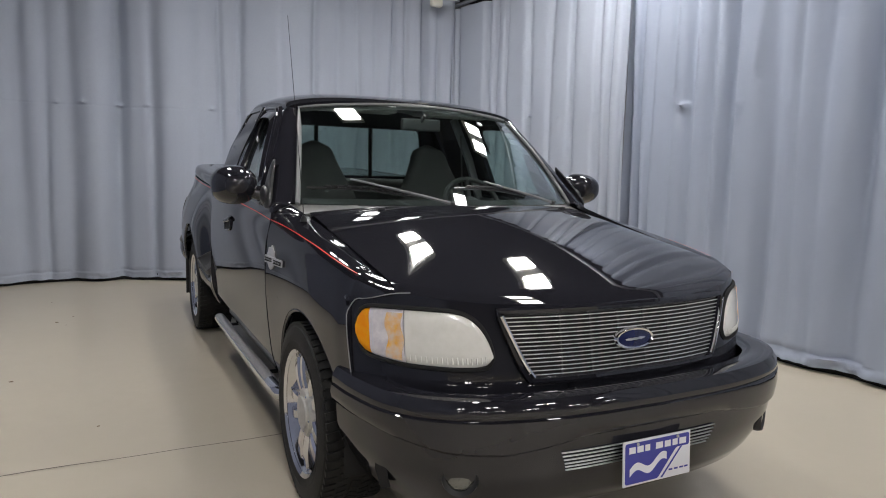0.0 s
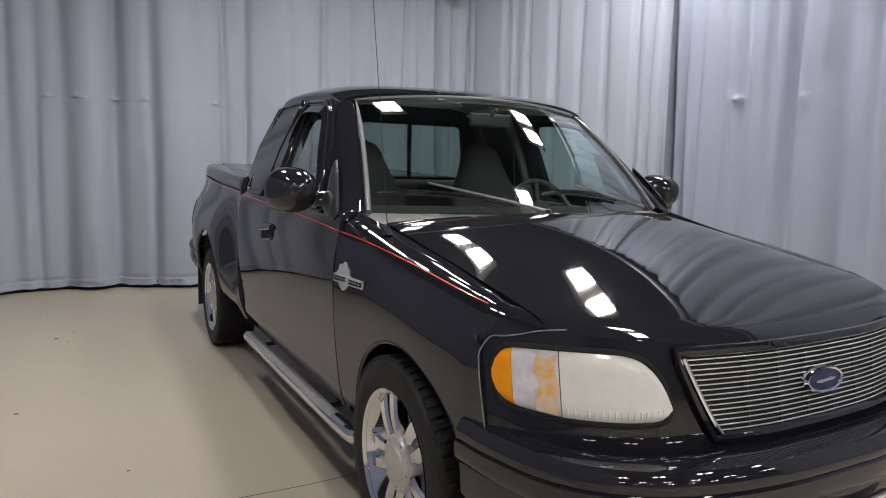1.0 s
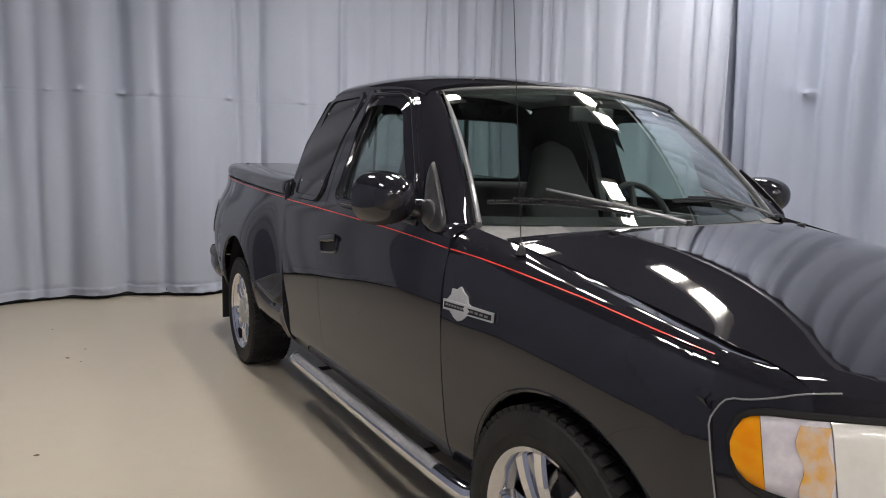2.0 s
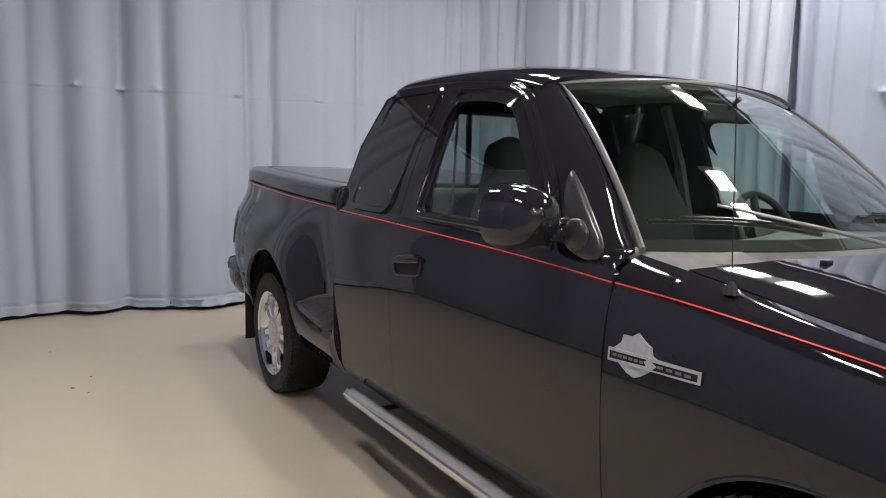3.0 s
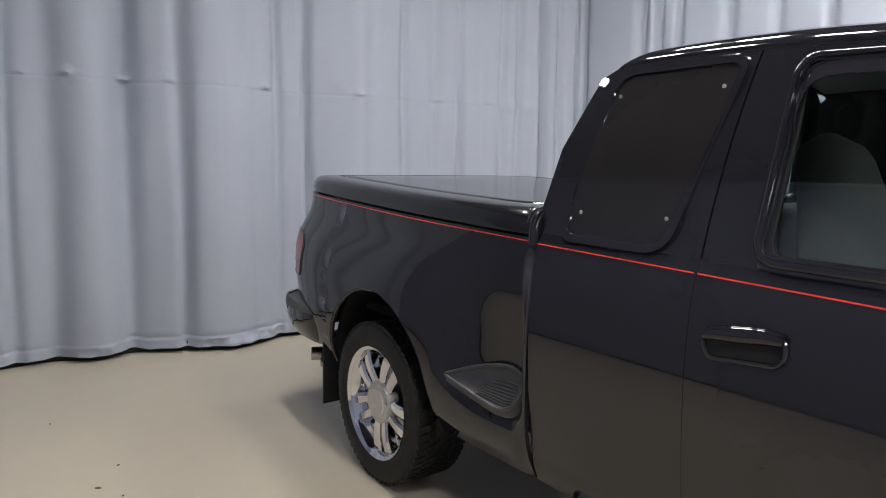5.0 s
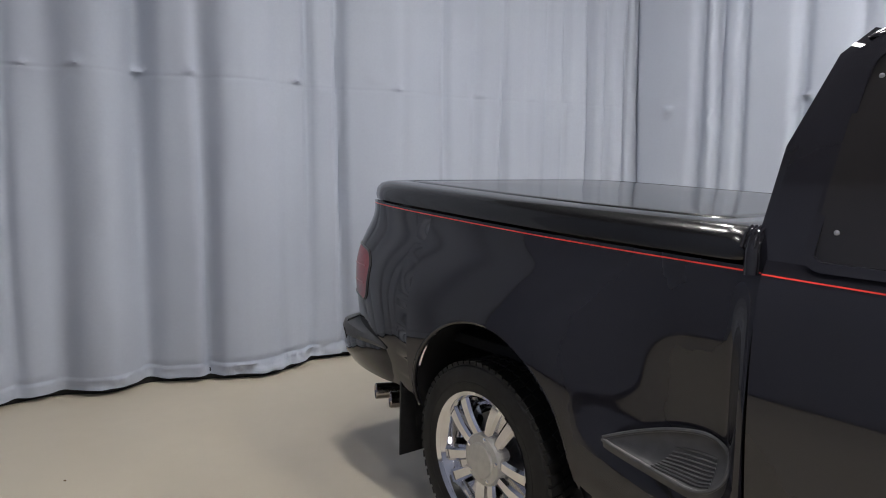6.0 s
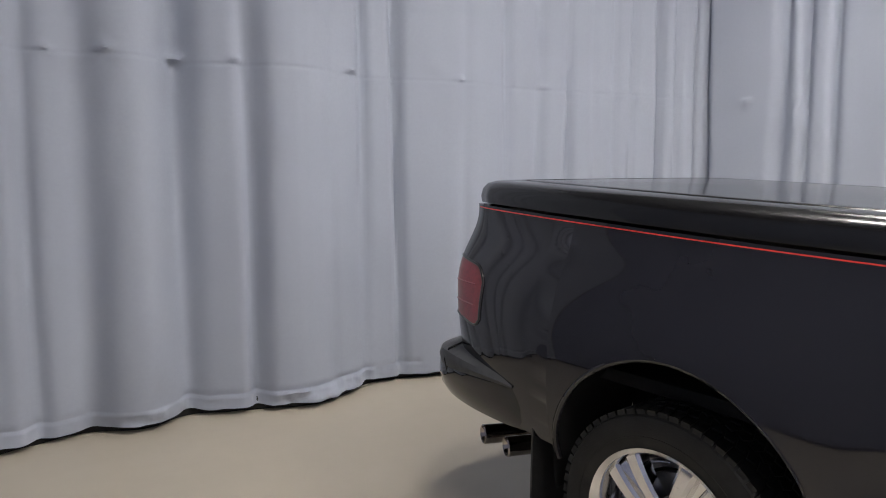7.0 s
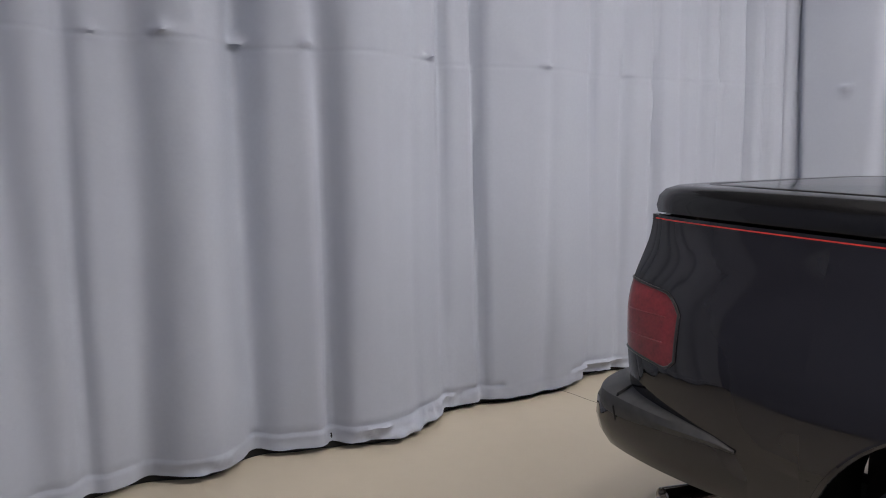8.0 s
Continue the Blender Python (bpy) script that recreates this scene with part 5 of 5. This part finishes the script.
def curtain(name, plan, inward, folds, seed, label, cloth=None, tucks=(), stitch=0.0, high=3.82, depth=1.0):
    """A hanging curtain along a line of the plan; folds: (distance along it, depth towards the wall, width)."""
    line = curve(plan, 400)
    inward = np.array(inward, float)
    run = np.concatenate([[0], np.cumsum(np.linalg.norm(np.diff(line, axis=0), axis=1))])
    ss = np.arange(0, run[-1] + 0.01, 0.022)
    zs = [0.042, 0.052, 0.065, 0.08, 0.10, 0.115, 0.125, 0.135, 0.15, 0.18, 0.25, 0.4, 0.6, 0.85, 1.1, 1.35, 1.6, 1.8, 1.95, 2.03, 2.06, 2.08, 2.095, 2.105, 2.115, 2.13, 2.15, 2.18, 2.22, 2.3, 2.6, 3.0, 3.4, 3.6]
    rows = []
    for z in zs[:-1] + [high]:
        row = []
        for s in ss:
            o = fold(s, z, folds, seed)
            flare = max(0, 1 - z / 0.5)
            o += flare * 0.03 * math.sin(2.1 * s + seed)
            if z < 0.125:
                wild = min(1, max(0.12, 0.5 + 1.6 * noise.noise((s * 1.1, 7, seed))))
                o += wild * (0.055 * noise.noise((s * 6, z * 10, seed)) + 0.05 * abs(noise.noise((s * 13 + 5 * z, z * 12, seed + 2)))) - 0.002
            if 0.12 < z < 0.14:
                o -= 0.010 * (noise.noise((s * 1.3, 1, seed)) > -0.1)
            for ts, tz, size in tucks:
                r2 = ((s - ts) / 0.035) ** 2 + ((z - tz) / 0.028) ** 2
                if r2 < 9:
                    o += 1.3 * size * (1.0 - 0.9 * (z < tz)) * math.exp(-r2) - 0.25 * size * math.exp(-((s - ts - 0.01) / 0.03) ** 2 - ((z - tz + 0.04) / 0.03) ** 2)
            if 2.10 < z < 2.11:
                o -= stitch
            if 1.9 < z < 2.3:
                o += 0.03 * max(0, noise.noise((s * 3.1, z * 5, seed + 4)) - 0.25)
            o *= depth
            lift = (0.014 * noise.noise((s * 1.7, 0, seed + 9)) + 0.008 * noise.noise((s * 9, 0, seed))) if z < 0.14 else 0
            p = (np.interp(s, run, line[:, 0]) + inward[0] * o, np.interp(s, run, line[:, 1]) + inward[1] * o)
            row.append((p[0], p[1], z + lift))
        rows.append(row)
    # black strip that follows the hem from behind, in place of the gap's shadow
    foot = np.array([r[:2] for r in rows[0]])
    pad = np.vstack([foot[:1]] * 6 + [foot] + [foot[-1:]] * 6)
    foot = np.mean([pad[i:i + len(foot)] for i in range(13)], axis=0) - inward * 0.07
    strip = grid([[(x, y, 0.001), (x, y, 0.085)] for x, y in foot])
    tagged(part("baseboard", thick(strip, 0.006), HEM_GAP), "black strip for the shaded gap below the curtain", "baseboard", kind="structure")
    ob = part(name, grid(rows), cloth or CURTAIN, angle=80)
    return tagged(ob, label, "curtain", "booth curtains")


def build_curtains():
    rnd = random.Random(11)
    def random_folds(length, step=0.5):
        s, out = 0.1, []
        while s < length:
            out.append((s, -rnd.uniform(0.05, 0.13), rnd.uniform(0.03, 0.08)))
            s += rnd.uniform(0.4, 1.4) * step
        return out
    RIGHT_TOP = 3.64
    # back curtain: folds at their own places along x, from x = -3.7
    at = [(-2.55, 0.06, 0.07), (-2.30, 0.05, 0.05), (-2.03, 0.06, 0.06), (-1.47, 0.10, 0.05), (-1.08, 0.07, 0.05), (-0.55, 0.03, 0.05), (-0.27, 0.05, 0.03),
          (0.0, 0.05, 0.03), (0.5, 0.03, 0.05), (0.95, 0.05, 0.05), (1.25, 0.03, 0.04), (1.5, 0.05, 0.03), (1.75, 0.03, 0.03), (1.95, 0.06, 0.03), (2.1, 0.04, 0.03), (2.36, 0.10, 0.03), (2.55, 0.05, 0.03), (2.76, 0.10, 0.03)]
    BACK = [(-3.7, 6.44), (-3.2, 6.51), (-2.85, 6.39), (-2.43, 6.43), (-2.1, 6.47), (-1.77, 6.35), (-1.48, 6.45), (-0.88, 6.24), (-0.25, 6.38), (0.42, 6.14), (1.0, 6.19), (1.5, 6.08), (2.1, 5.97), (2.68, 5.79)]
    curtain("curtain", BACK, (0, -1), [(x + 3.76 + 0.012 * max(0, x) ** 2, -1.35 * d, w * (1.3 if x < 0.6 else 1.1)) for x, d, w in at], 1.0, "pale blue-grey fabric curtain hanging behind the truck", tucks=[(x + 3.76, z, d) for x, z, d in ((-2.18, 2.11, 0.02), (-1.9, 2.125, 0.035), (-1.47, 2.125, 0.05), (-1.15, 2.13, 0.03), (-0.37, 2.125, 0.035), (0.46, 2.115, 0.025), (1.3, 2.12, 0.02))], stitch=0.004)
    curtain("curtain", [(2.70, 5.86), (2.78, 5.3), (2.89, 4.2), (2.93, 2.62)], (-1, 0), [(0.10, -0.09, 0.03), (0.70, -0.13, 0.06), (0.88, -0.09, 0.04), (1.10, -0.06, 0.03), (1.55, -0.11, 0.05), (2.0, -0.05, 0.06), (2.4, -0.07, 0.05), (2.85, -0.10, 0.04), (3.02, -0.13, 0.03), (3.18, -0.13, 0.035)], 2.3, "pale blue-grey fabric curtain with deep folds near the corner", tucks=[(0.45, 2.04, 0.04), (0.85, 1.95, 0.06), (1.6, 2.1, 0.04), (2.2, 2.0, 0.04)], high=RIGHT_TOP)
    curtain("curtain", [(2.98, 2.72), (2.99, -1), (3.0, -5.2)], (-1, 0), [(0.05, -0.15, 0.04), (0.2, -0.14, 0.05), (0.38, -0.07, 0.03), (0.62, -0.06, 0.04), (0.85, -0.09, 0.07), (1.12, -0.05, 0.04), (1.3, -0.09, 0.07), (1.7, -0.11, 0.07), (1.95, -0.05, 0.04), (2.15, -0.06, 0.05), (2.45, -0.12, 0.08), (2.9, -0.09, 0.06), *[f for f in random_folds(8, 0.7) if f[0] > 3.2]], 4.1, "pale blue fabric curtain hanging beside the truck, darkened for dimmer light", RIGHT_CURTAIN, tucks=[(0.8, 2.05, 0.05), (1.41, 2.01, 0.06), (1.56, 2.28, 0.04), (1.86, 1.92, 0.05)], high=RIGHT_TOP)
    curtain("curtain", [(-3.72, -5.2), (-3.71, 1), (-3.7, 6.40)], (1, 0), random_folds(11.6, 0.5), 6.7, "blue-grey fabric curtain along the walkway, out of view, darkened for dim light", DIM_SIDE_CURTAIN, depth=0.05)
    # rails above
    for pts in ([(-3.72, 6.44, 3.86), (-1.0, 6.37, 3.86), (0.3, 6.28, 3.86), (1.4, 6.14, 3.86), (2.93, 5.80, 3.86)], [(2.71, 5.84, 3.69), (2.93, 3.0, 3.69), (3.0, -5.2, 3.69)], [(-3.72, 6.40, 3.86), (-3.72, -5.2, 3.86)]):
        tagged(part("curtain_rail", tube(pts, 0.025, 10), DULL_ALLOY), "grey metal curtain rail", "rail", kind="structure")
    bm = block((0.16, 0.1, 0.14), (2.29, 5.62, 3.645), 0.03, 3)
    head = tagged(part("corner_sensor", bm, IVORY), "ivory metal fitting hung at the booth corner", "fitting")
    part("stem", tube([(2.29, 5.62, 3.70), (2.29, 5.62, 3.9), (2.29, 5.62, CEILING - 0.01)], 0.015, 8), DULL_ALLOY, head)
    part("cross_bar", tube([(1.98, 5.66, 3.68), (2.60, 5.56, 3.68)], 0.012, 8), DULL_ALLOY, head)


def build_hall():
    for name, size, at in (("wall_north", (28, 0.2, CEILING), (-1, 7.6, CEILING / 2)), ("wall_east", (0.2, 29.6, CEILING), (12.9, -7.2, CEILING / 2)), ("wall_west", (0.2, 29.6, CEILING), (-14.9, -7.2, CEILING / 2)), ("wall_south", (28, 0.2, CEILING), (-1, -21.9, CEILING / 2))):
        tagged(part(name, block(size, at, 0), HALL), "plain grey hall wall", "wall", kind="structure")
    tagged(part("ceiling", block((28, 29.8, 0.2), (-1, -7.2, CEILING + 0.1), 0), DARK), "dark painted hall ceiling", "ceiling", kind="structure")


def build_lamps():
    bm = block((0.36, 1.0, 0.07), (0, 0, 0.035), 0.012)
    lamp = part("ceiling_light", bm, IVORY)
    for y in (-0.27, 0.27):
        part("diffuser", block((0.29, 0.32, 0.02), (0, y, -0.008), 0.004), LAMP, lamp)
    tagged(lamp, "long white ceiling light with two glowing panels", "ceiling light", "hall ceiling lights")
    drop = CEILING - 0.10
    lamp.matrix_basis = pose(2.35, 2.2, drop)
    for x, y in ((-0.05, 2.4), (1.37, -0.05), (1.1, 3.75), (-2.35, 0.6), (-1.2, 3.7), (-1.7, -3.7), (1.2, -3.7)):
        copy_thing(lamp, pose(x, y, drop))
    for y in (-7.0, -11.5, -16.0):
        for x in (-7.5, -4.5, -1.5, 1.5, 4.5, 7.5):
            copy_thing(lamp, pose(x, y, drop, 0, 0, 90))


build_floor()
build_curtains()
build_hall()
build_lamps()
